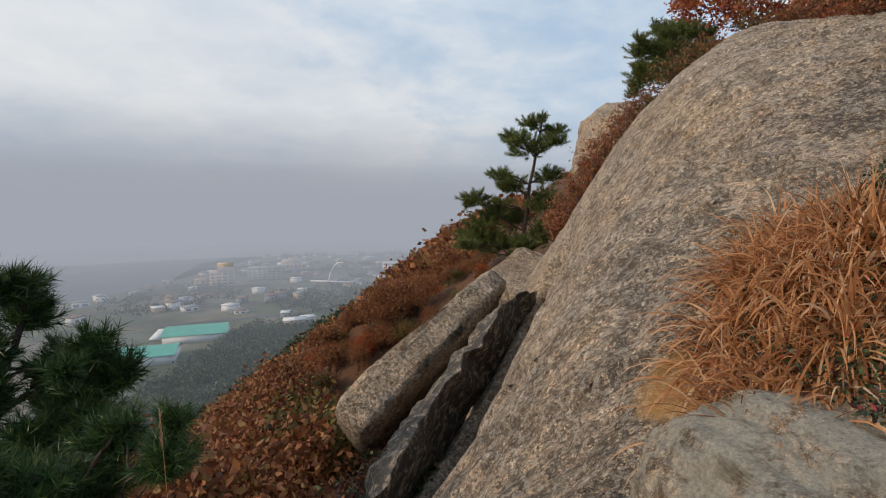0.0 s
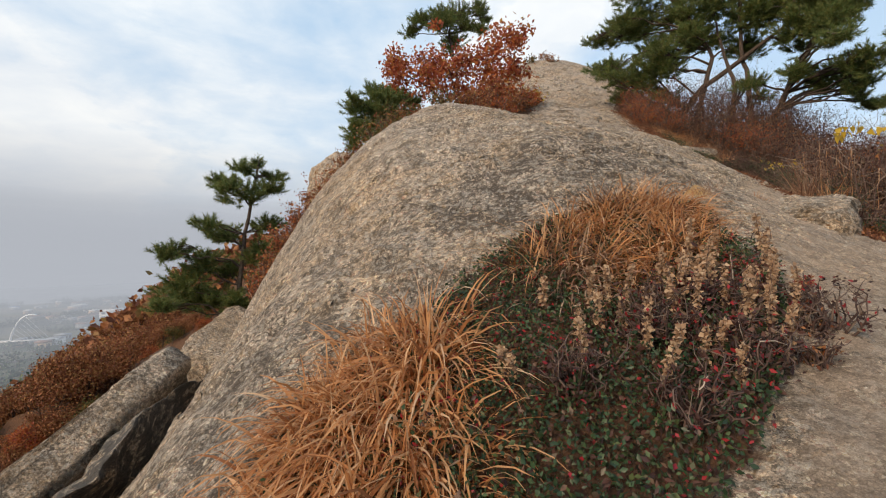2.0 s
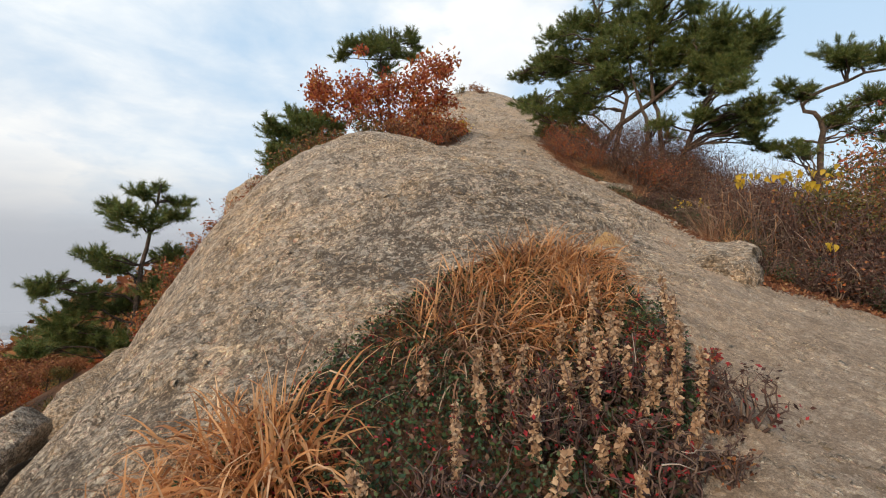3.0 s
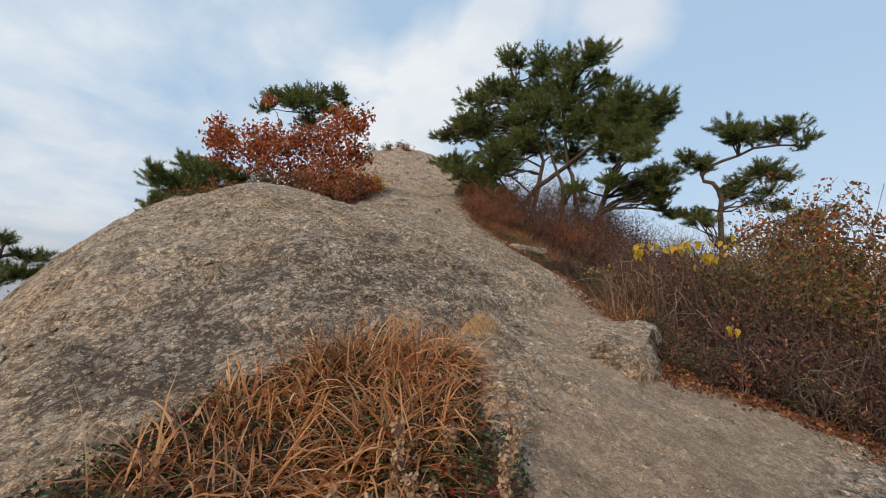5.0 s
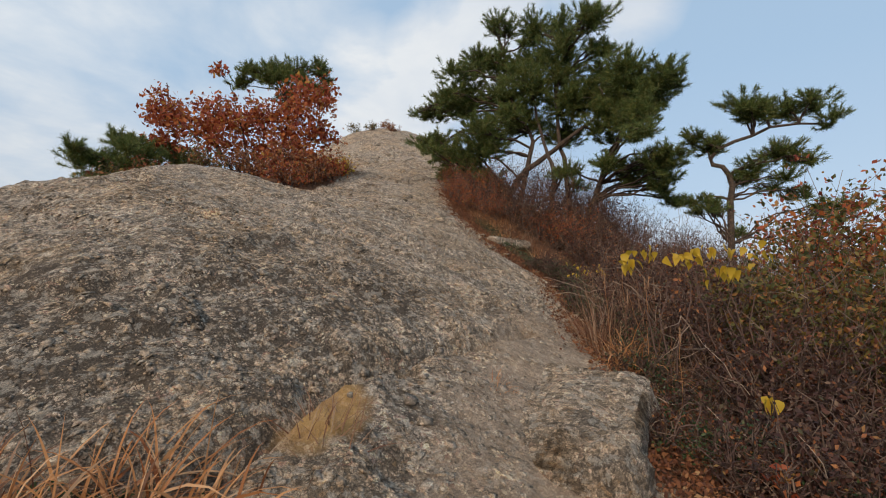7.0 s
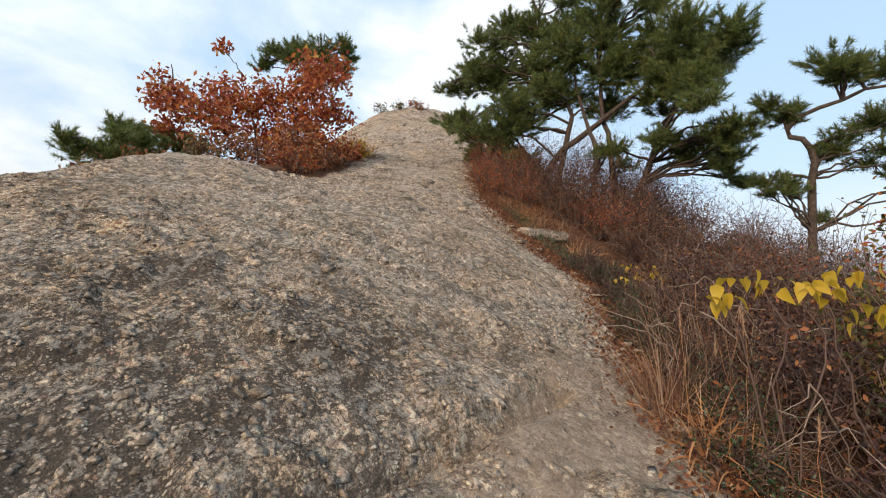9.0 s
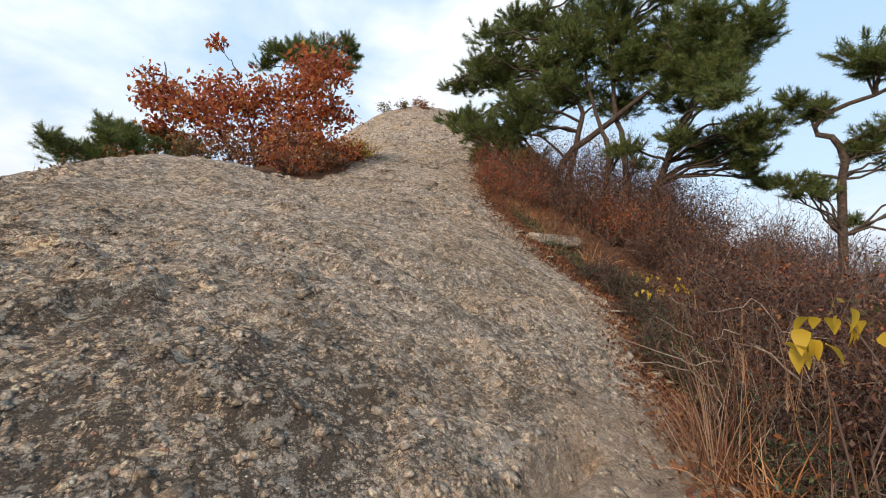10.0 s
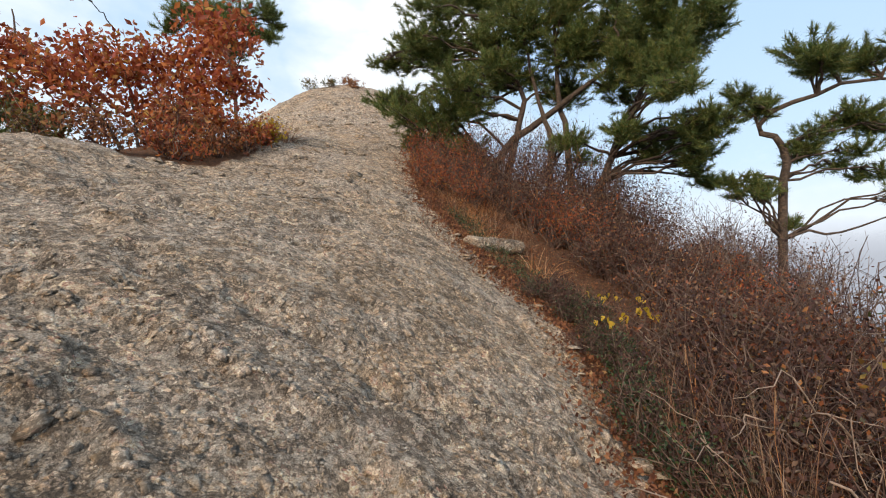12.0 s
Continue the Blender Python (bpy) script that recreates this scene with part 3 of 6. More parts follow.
def haze_glow_material(name, alpha, bottom, top):
    """Thin far-off haze, glowing by itself: thick near the plain, gone above."""
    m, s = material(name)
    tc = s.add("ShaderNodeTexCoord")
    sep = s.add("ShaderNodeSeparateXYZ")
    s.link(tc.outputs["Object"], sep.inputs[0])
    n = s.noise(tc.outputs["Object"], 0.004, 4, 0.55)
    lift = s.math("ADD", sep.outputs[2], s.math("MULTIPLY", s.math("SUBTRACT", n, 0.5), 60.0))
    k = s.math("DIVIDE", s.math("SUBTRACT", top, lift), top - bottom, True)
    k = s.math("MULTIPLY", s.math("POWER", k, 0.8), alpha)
    # the haze brightness is emitted here, not scattered from sun or sky
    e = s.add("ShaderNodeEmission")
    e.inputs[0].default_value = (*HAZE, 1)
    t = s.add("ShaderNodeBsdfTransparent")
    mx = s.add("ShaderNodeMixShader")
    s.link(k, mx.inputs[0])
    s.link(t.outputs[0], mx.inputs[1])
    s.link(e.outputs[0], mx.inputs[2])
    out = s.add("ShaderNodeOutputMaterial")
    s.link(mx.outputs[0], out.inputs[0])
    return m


# see-through shell whose glow paints aerial haze over what lies behind
def haze_glow_ring(radius, alpha, bottom, top):
    sh = Shape()
    n = 72
    ang = np.arange(n) * 2 * np.pi / n
    for z in (-124.0, top + 40.0):
        sh.add(np.stack([np.cos(ang) * radius, np.sin(ang) * radius, np.full(n, z)], -1))
    i = np.arange(n)
    sh2 = Shape().add(np.concatenate(sh.v), None, np.stack([i, (i + 1) % n, n + (i + 1) % n, n + i], -1))
    ob = part("backdrop_mist", sh2, haze_glow_material("coastal_haze_glow", alpha, bottom, top))
    ob.visible_shadow = False
    tagged(ob, "thin glowing grey shell standing in for coastal mist over the plain", "backdrop", kind="structure")


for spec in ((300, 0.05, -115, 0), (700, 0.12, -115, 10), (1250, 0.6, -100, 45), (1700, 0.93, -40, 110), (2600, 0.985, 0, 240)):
    haze_glow_ring(*spec)


def haze_glow_layer(z, reach):
    """A glowing sheet for the mist over the plain, thin near the ridge and closed far out."""
    m, s = material("haze_glow_layer")
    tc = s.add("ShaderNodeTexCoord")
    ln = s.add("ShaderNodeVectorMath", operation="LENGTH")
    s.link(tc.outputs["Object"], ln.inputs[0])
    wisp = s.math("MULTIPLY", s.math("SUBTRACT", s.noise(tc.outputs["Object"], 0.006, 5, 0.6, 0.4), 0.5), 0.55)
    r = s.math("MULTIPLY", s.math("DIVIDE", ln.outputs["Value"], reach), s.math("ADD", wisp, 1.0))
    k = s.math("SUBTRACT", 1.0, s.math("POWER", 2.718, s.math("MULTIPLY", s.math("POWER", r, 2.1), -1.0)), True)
    # own glow in the haze tone veils the plain below
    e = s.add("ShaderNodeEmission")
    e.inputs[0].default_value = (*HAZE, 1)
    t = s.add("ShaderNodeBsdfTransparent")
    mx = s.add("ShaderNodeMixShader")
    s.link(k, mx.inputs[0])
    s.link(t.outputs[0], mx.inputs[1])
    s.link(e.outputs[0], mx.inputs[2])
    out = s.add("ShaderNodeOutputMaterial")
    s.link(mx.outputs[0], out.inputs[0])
    n = 72
    ang = np.arange(n) * 2 * np.pi / n
    i = np.arange(n)
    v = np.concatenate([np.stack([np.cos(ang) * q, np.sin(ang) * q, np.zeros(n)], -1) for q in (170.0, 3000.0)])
    ob = part("backdrop_haze_glow_layer", Shape().add(v, None, np.stack([i, (i + 1) % n, n + (i + 1) % n, n + i], -1)), m)
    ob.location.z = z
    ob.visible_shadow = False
    tagged(ob, "thin glowing grey sheet standing in for mist over the plain and bay", "backdrop", kind="structure")


haze_glow_layer(-88.0, 760.0)


def water_material():
    m, s = material("bay_water")
    tc = s.add("ShaderNodeTexCoord")
    n = s.noise(tc.outputs["Object"], 0.06, 5, 0.6)
    finish(s, s.ramp(n, [(0.3, (0.10, 0.12, 0.14)), (0.7, (0.15, 0.17, 0.19))]), 0.6, n, 0.15, 0.6)
    return m


shore = [(-4200, 380), (-1500, 400), (-640, 470), (-470, 590), (-455, 760), (-530, 1000), (-500, 1200), (-300, 1330), (-100, 1400), (500, 1500), (4200, 1700)]
sh = Shape()
k = len(shore)
sh.add([(x, y, -119.3) for x, y in shore] + [(x, 4200.0, -119.3) for x, y in shore], None, [(i, i + 1, k + i + 1, k + i) for i in range(k - 1)])
tagged(part("water", sh, water_material()), "still grey bay fading into the mist", "sea", kind="structure")

# ---- the town on the plain ----
TAN = plain("tan_render", (0.52, 0.40, 0.28), 0.8, 0.1)
GREYWALL = plain("grey_wall", (0.30, 0.33, 0.36), 0.8, 0.1)
WHITEROOF = plain("white_roof", (0.72, 0.74, 0.75), 0.6, 0.1, 0.12)
TEAL = plain("teal_roof", (0.10, 0.42, 0.34), 0.6, 0.08, 0.15)
DARKGLASS = plain("window_glass", (0.07, 0.08, 0.10), 0.2, 0.3)
TILE_RED = plain("brown_roof", (0.26, 0.16, 0.12), 0.8, 0.3)
TILE_BLUE = plain("blue_roof", (0.08, 0.20, 0.45), 0.6, 0.3)
ASPHALT = plain("asphalt", (0.10, 0.10, 0.105), 0.9, 0.2)


def block(sh, x0, x1, y0, y1, z0, z1):
    v = [(x, y, z) for z in (z0, z1) for x, y in ((x0, y0), (x1, y0), (x1, y1), (x0, y1))]
    sh.add(v, None, [(0, 1, 5, 4), (1, 2, 6, 5), (2, 3, 7, 6), (3, 0, 4, 7), (4, 5, 6, 7), (3, 2, 1, 0)])
    return sh


def building(name, x, y, w, d, h, wall, roof, label, floors=4, turn=0.0, tower=None, group=""):
    z0 = -120.2
    ob = thing(name, (x, y, z0), label, "building", group)
    ob.matrix_basis = Matrix.Translation((x, y, z0)) @ Matrix.Rotation(turn, 4, "Z")
    shell = part("wall", block(Shape(), -w / 2, w / 2, -d / 2, d / 2, 0, h), wall, ob)
    part("roof", block(Shape(), -w / 2 - 0.5, w / 2 + 0.5, -d / 2 - 0.5, d / 2 + 0.5, h, h + 0.9), roof, ob)
    if tower:
        part("stair_tower", block(Shape(), tower[0], tower[1], -d / 2 + 2, d / 2 - 2, h + 0.9, h + tower[2]), wall, ob)
    n = max(2, int(w / 7))
    for f in range(floors):
        for i in range(n):
            cx = -w / 2 + (i + 0.5) * w / n
            cz = (f + 0.55) * h / floors
            part("window", block(Shape(), cx - w / n * 0.32, cx + w / n * 0.32, -d / 2 - 0.12, -d / 2 + 0.2, cz - h / floors * 0.22, cz + h / floors * 0.22), DARKGLASS, shell)
    return ob


building("apartment_building", -342, 712, 34, 26, 24, TAN, TAN, "tan rendered block with a stepped top by the shore", 5, 0.4, (-6, 16, 13))
building("apartment_building", -372, 705, 16, 18, 13, TAN, TAN, "low tan annex beside the stepped block", 3, 0.4)
building("office_building", -300, 785, 60, 24, 22, GREYWALL, GREYWALL, "long grey office block with rows of windows", 5, 0.3)
building("exhibition_hall", -290, 885, 52, 40, 17, TAN, WHITEROOF, "tan hall under a flat white roof", 2, 0.25, (-18, 18, 7))
building("warehouse", -262, 820, 12, 12, 12, GREYWALL, TILE_BLUE, "small blue-roofed shed beside the hall", 2, 0.3)
building("pavilion", -153, 470, 22, 14, 8, TAN, WHITEROOF, "low tan pavilion with a pale overhanging roof", 1, 0.3)
building("white_house", -95, 895, 44, 22, 17, WHITEROOF, WHITEROOF, "white blocky house on the wooded shore", 3, 0.2)
town_rng = np.random.default_rng(3)
for i in range(120):
    x, y = town_rng.uniform(-470, -20), town_rng.uniform(480, 1180)
    if land(x, y) > -118 or (abs(x + 330) < 80 and abs(y - 760) < 90) or x < -440 and y > 600:
        continue
    building("house", x, y, town_rng.uniform(8, 20), town_rng.uniform(8, 14), town_rng.uniform(4, 10), [TAN, GREYWALL, WHITEROOF][i % 3], [TILE_RED, GREYWALL, WHITEROOF, TILE_BLUE][town_rng.choice(4, p=[0.3, 0.35, 0.28, 0.07])], "small town house half lost in mist", 1, town_rng.uniform(0, 3), group="houses of the town")


def sports_hall(x, y, w, d, h, turn):
    ob = thing("sports_hall", (x, y, -120.2), "green-roofed sports hall with white gable edges", "building", "green-roofed halls")
    ob.matrix_basis = Matrix.Translation((x, y, -120.2)) @ Matrix.Rotation(turn, 4, "Z")
    part("wall", block(Shape(), -w / 2, w / 2, -d / 2, d / 2, 0, h), WHITEROOF, ob)
    r = Shape()
    prof = [(-d / 2 - 1, h), (-d / 4, h + 3.2), (0, h + 4.2), (d / 4, h + 3.2), (d / 2 + 1, h)]
    r.add([(sx * (w / 2 + 1), py, pz + dz) for sx in (-1, 1) for dz in (0, 0.4) for py, pz in prof], None,
          [(i, i + 1, 10 + i + 1, 10 + i) for i in range(4)] + [(5 + i, 15 + i, 15 + i + 1, 5 + i + 1) for i in range(4)])
    part("roof", r, TEAL, ob)
    part("canopy", block(Shape(), -w / 2 - 10, -w / 2 - 1.2, -d / 2, d / 2, h - 1, h - 0.4), WHITEROOF, ob)


sports_hall(-232, 430, 52, 38, 7, 0.35)
sports_hall(-238, 362, 46, 30, 7, 0.35)


def arch_bridge():
    ob = thing("arch_bridge", (-172, 720, -120), "white footbridge hung from a leaning arch", "bridge")
    ob.matrix_basis = Matrix.Translation((-172, 720, -120)) @ Matrix.Rotation(-0.2, 4, "Z")
    f = np.linspace(0, 1, 16)
    s1 = Shape()
    tube(s1, np.stack([-8 + 26 * f ** 1.6, np.zeros(16), 4 + 34 * np.sin(f * 1.75)], -1), 1.4 - 0.7 * f, 8)
    part("arch", s1, WHITEROOF, ob)
    part("deck", block(Shape(), -38, 40, -3, 3, 6.5, 8.2), WHITEROOF, ob)
    for x in (-30, -10, 12, 32):
        part("pier", block(Shape(), x - 1, x + 1, -2, 2, 0, 6.5), GREYWALL, ob)
    for i in range(6):
        s2 = Shape()
        tube(s2, [(-4 + 2.2 * i, 0, 16 + 4 * i), (6 + 5 * i, 0, 8.2)], [0.22, 0.22], 5)
        part("cable", s2, WHITEROOF, ob)


arch_bridge()


def strip(name, pts, width, mat, label):
    pts = np.asarray(pts, float)
    d = unit(np.gradient(pts, axis=0))
    side = np.stack([-d[:, 1], d[:, 0]], -1) * width / 2
    z = np.maximum(land(pts[:, 0], pts[:, 1]) + 0.3, -119.7)
    v = np.concatenate([np.column_stack([pts - side, z]), np.column_stack([pts + side, z])])
    n = len(pts)
    tagged(part(name, Shape().add(v, None, [(i, i + 1, n + i + 1, n + i) for i in range(n - 1)]), mat), label, "road", kind="structure")


strip("road", [(-420, 520), (-330, 560), (-230, 590), (-140, 640), (-70, 760), (-30, 900)], 14, ASPHALT, "grey road crossing the town")
strip("road", [(-300, 470), (-230, 500), (-160, 540), (-110, 600), (-100, 700)], 10, ASPHALT, "narrow road behind the halls")

# ---- rocks ----
ICO_T = (1 + 5 ** 0.5) / 2
ICO_V = unit(np.array([(-1, ICO_T, 0), (1, ICO_T, 0), (-1, -ICO_T, 0), (1, -ICO_T, 0), (0, -1, ICO_T), (0, 1, ICO_T), (0, -1, -ICO_T), (0, 1, -ICO_T), (ICO_T, 0, -1), (ICO_T, 0, 1), (-ICO_T, 0, -1), (-ICO_T, 0, 1)], float))
ICO_F = np.array([(0, 11, 5), (0, 5, 1), (0, 1, 7), (0, 7, 10), (0, 10, 11), (1, 5, 9), (5, 11, 4), (11, 10, 2), (10, 7, 6), (7, 1, 8), (3, 9, 4), (3, 4, 2), (3, 2, 6), (3, 6, 8), (3, 8, 9), (4, 9, 5), (2, 4, 11), (6, 2, 10), (8, 6, 7), (9, 8, 1)])


def sphere(level):
    v, f = ICO_V, ICO_F
    for _ in range(level):
        mid = {}
        v = list(map(tuple, v))
        out = []
        for a, b, c in f:
            idx = []
            for p, q in ((a, b), (b, c), (c, a)):
                key = (min(p, q), max(p, q))
                if key not in mid:
                    mid[key] = len(v)
                    v.append(tuple(unit(np.array(v[p]) + np.array(v[q]))))
                idx.append(mid[key])
            out += [(a, idx[0], idx[2]), (b, idx[1], idx[0]), (c, idx[2], idx[1]), tuple(idx)]
        v, f = np.array(v), np.array(out)
    return v, f


def boulder(name, centre, half, turn, label, power=0.55, lumps=0.12, level=5, seed=0, tilt=(0, 0), taper=0.0, mat=None):
    """A rounded block: half sizes along its own axes, corners squared by power."""
    v, f = sphere(level)
    p = np.sign(v) * np.abs(v) ** power
    h = np.array(half)
    p = p * h
    p[:, ::2] *= (1 - taper * p[:, 1:2] / h[1])
    q = p / h.max()
    n = field(q[:, 0] * 2 + q[:, 2], q[:, 1] * 2 - q[:, 2] * 1.3, 1.6, 5, seed) * lumps * 2 * h.min()
    n = n + field(p[:, 0] * 1.3 + p[:, 2], p[:, 1] - p[:, 2] * 0.7, 3.5, 3, seed + 7) * 0.10 + field(p[:, 0] + p[:, 2] * 1.2, p[:, 1] + p[:, 2] * 0.8, 11, 2, seed + 9) * 0.045
    p = p + unit(v) * n[:, None]
    ob = part(name, Shape().add(p, f), mat or STONE, smooth=True)
    ob.matrix_basis = Matrix.Translation(centre) @ Matrix.Rotation(turn, 4, "Z") @ Matrix.Rotation(tilt[0], 4, "X") @ Matrix.Rotation(tilt[1], 4, "Y")
    return tagged(ob, label, "rock")


boulder("rock_block", (8.12, 3.24, 2.16), (0.82, 0.42, 0.42), 0.33, "squarish weathered grey ledge jutting out beside the path", 0.3, 0.10, 6, 4, (0.05, -0.20))
boulder("boulder", (8.84, 23.22, 3.93), (2.16, 2.16, 2.7), 0.3, "tall tan boulder with a shadowed cleft on the slope", 0.82, 0.16, 6, 9)
def leaning_flake(line, thick, deep, label, seed):
    """A thin upright slice of rock: its crest runs along a line, its inner side is undercut."""
    n, m = 90, 44
    f = np.linspace(0, 1, n)
    p = np.asarray(line, float)
    c = np.column_stack([np.interp(f * (len(p) - 1), np.arange(len(p)), p[:, k]) for k in range(3)])
    along = unit(np.gradient(c, axis=0) * np.array([1, 1, 0]))
    side = np.column_stack([along[:, 1], -along[:, 0], 0 * f])
    # outline across: inner foot, crest, outer shoulder, outer foot
    sec = np.array([(-1.1, -1.0), (-0.6, -0.5), (-0.05, -0.05), (-0.05, 0.0), (-0.6, -0.07), (-1.2, -0.16), (-1.6, -0.5), (-1.9, -1.0)])
    g = np.linspace(0, len(sec) - 1, m)
    su, sz = np.interp(g, np.arange(len(sec)), sec[:, 0]), np.interp(g, np.arange(len(sec)), sec[:, 1])
    taper = np.minimum(1, 0.35 + np.minimum(f, 1 - f) * 6)
    u = su[None] * (thick * taper)[:, None]
    z = sz[None] * (deep * (0.55 + 0.45 * taper))[:, None]
    v = c[:, None] + side[:, None] * u[..., None]
    v[..., 2] += z - (1 - taper)[:, None] * 0.25
    q = c[:, :1] + c[:, 1:2]
    v += side[:, None] * (field(q + z * 1.5, f[:, None] * 6 + z, 1.6, 4, seed) * 0.30)[..., None]
    v[..., 2] += field(v[..., 0] * 2, v[..., 1], 1.3, 4, seed + 3) * 0.26 + field(v[..., 0] * 1.5, v[..., 1] + v[..., 2], 6, 3, seed + 5) * 0.07
    i, j = np.meshgrid(np.arange(n - 1), np.arange(m - 1), indexing="ij")
    quads = np.stack([i * m + j, i * m + j + 1, (i + 1) * m + j + 1, (i + 1) * m + j], -1).reshape(-1, 4)
    tris = []
    for e in (0, n - 1):
        tris += [(e * m, e * m + a, e * m + a + 1) for a in range(1, m - 1)]
    # dark colour holds the shade of the gap beside the dome
    ob = part("rock_flake", Shape().add(v.reshape(-1, 3), tris, quads), LICHEN_SHADED, smooth=True)
    return tagged(ob, label, "rock")


leaning_flake([(-0.54, 4.46, -1.12), (-0.26, 5.21, -1.04), (0.12, 6.17, -0.84), (0.88, 7.46, -0.19), (1.77, 8.91, 0.04)], 0.34, 1.7, "leaning lichened rock flake beside the dome, gap shade painted into its colour", 21)
boulder("rock_slab", (-0.30, 10.75, -2.02), (0.42, 2.5, 1.45), -0.95, "broad tan rock slab tilted against the slope", 0.33, 0.16, 6, 31, (0.60, 0.75), 0.25)
boulder("rock_slab", (2.6, 15.0, -1.0), (0.9, 1.6, 0.7), -0.6, "small pale rock shelf at the foot of the pine", 0.4, 0.12, 5, 33, (0.3, 0.3))
boulder("stone_slab", (14.35, 8.85, float(surface(14.35, 8.85)) - 0.03), (0.8, 0.28, 0.13), -0.35, "flat pale stone lying in the litter strip", 0.5, 0.10, 4, 51)
boulder("foreground_rock", (1.78, 1.76, 0.05), (0.9, 0.55, 0.64), 0.25, "flat lichen-spotted grey rock at the edge of the grass", 0.45, 0.10, 6, 41, (0.02, -0.12), mat=LICHENED)

# ---- trees ----


def tree(name, base, across, trunks, pads, mat, label, category="tree", seed=1, girth=0.12, needle=None, leaf=None, depth=0.8, per_pad=26, inner=0.55, flat=0.75, twigs=7, wood=None, fill=0, low=0.0):
    """A tree from its trunks and the pads of foliage that its limbs carry.
    trunks: lines of (across, height); pads: (across, height, radius)."""
    r = np.random.default_rng(seed)
    wood = wood or BARK
    bz = float(surface(base[0], base[1]))
    ob = thing(name, (base[0], base[1], bz), label, category)
    ax = np.array([across[0], across[1], 0.0])
    away = np.array([-across[1], across[0], 0.0])
    lines, stems = [], []
    for ti, tr in enumerate(trunks):
        off = r.normal() * 0.5 * depth if ti else 0.0
        p = np.array([ax * u + np.array([0, 0, z - bz]) + away * off * (0.3 + 0.7 * i / len(tr)) for i, (u, z) in enumerate(tr)])
        g = p[0, :2] + np.array(base[:2])
        p[0, 2] = float(surface(g[0], g[1])) - bz - 0.15
        f = np.linspace(0, len(p) - 1, 14)
        i0 = np.minimum(f.astype(int), len(p) - 2)
        w = (f - i0)[:, None]
        p0, p1, p2, p3 = p[np.maximum(i0 - 1, 0)], p[i0], p[i0 + 1], p[np.minimum(i0 + 2, len(p) - 1)]
        line = 0.5 * (2 * p1 + (p2 - p0) * w + (2 * p0 - 5 * p1 + 4 * p2 - p3) * w ** 2 + (3 * p1 - p0 - 3 * p2 + p3) * w ** 3)
        line[1:-1] += r.normal(size=(12, 3)) * girth * 0.18
        s = Shape()
        tube(s, line, np.linspace(girth, girth * 0.28, 14) * (1.0 if ti == 0 else 0.8), 8)
        stems.append(part("trunk", s, wood, ob, smooth=True))
        lines.append(line)
    allp = np.concatenate(lines)
    crown, shoots = Shape(), Shape()
    pads = [(u, z, rad, r.uniform(-1, 1) * depth * 1.3) for u, z, rad in pads]
    pads += [(u * 1.1, z - low, rad * 1.15, off * 0.7) for u, z, rad, off in pads if low]
    for u, z, rad, off in list(pads):
        for _ in range(fill):
            pads.append((u + r.uniform(-0.6, 0.6) * rad, z + r.uniform(-0.6, 0.3) * rad, rad * r.uniform(0.6, 0.9), off + r.uniform(-1.2, 1.2) * depth))
    for u, z, rad, off in pads:
        c = ax * u + np.array([0, 0, z - bz]) + away * off
        dist = np.linalg.norm(allp - c, axis=1) + 3.0 * np.maximum(0, allp[:, 2] - c[2] + 0.2)
        a = allp[np.argmin(dist)]
        bearer = stems[int(np.argmin(dist)) // 14]
        s = Shape()
        limb = wobble(a, c, 8, 0.10, r, -0.05)
        tube(s, limb, np.linspace(girth * 0.34, girth * 0.12, 8), 6)
        part("branch", s, wood, bearer, smooth=True)
        n = max(4, int(per_pad * (rad / 0.6) ** 1.7))
        d = unit(r.normal(size=(n, 3)) + np.array([0, 0, 0.25]))
        rr = (inner + (1.12 - inner) * r.random((n, 1))) * rad
        tips = c + d * rr * np.array([1.15, 1.15, flat])
        for tip in tips[:twigs]:
            tube(shoots, wobble(limb[-3], tip, 5, 0.12, r), np.linspace(girth * 0.12, 0.006, 5), 4)
        if needle:
            up = unit(d * np.array([1, 1, 0.6]) + np.array([0, 0, 0.55]))
            tufts(crown, tips, up, needle[0], needle[1], needle[2], 0.62, r)
            tufts(crown, tips - up * needle[0] * 0.9, up, needle[0], needle[1] // 2, needle[2], 0.75, r)
        if leaf:
            m = max(3, int(leaf[1] * min(1.0, rad / 0.35)))
            cl = np.repeat(tips, m, 0) + r.normal(size=(n * m, 3)) * rad * 0.22
            leaves(crown, cl, leaf[0], 0.3, 0.52, r)
    tagged(part("twig_mass", shoots, wood, ob), kind="stuff")
    part("crown", crown, mat, ob)
    return ob


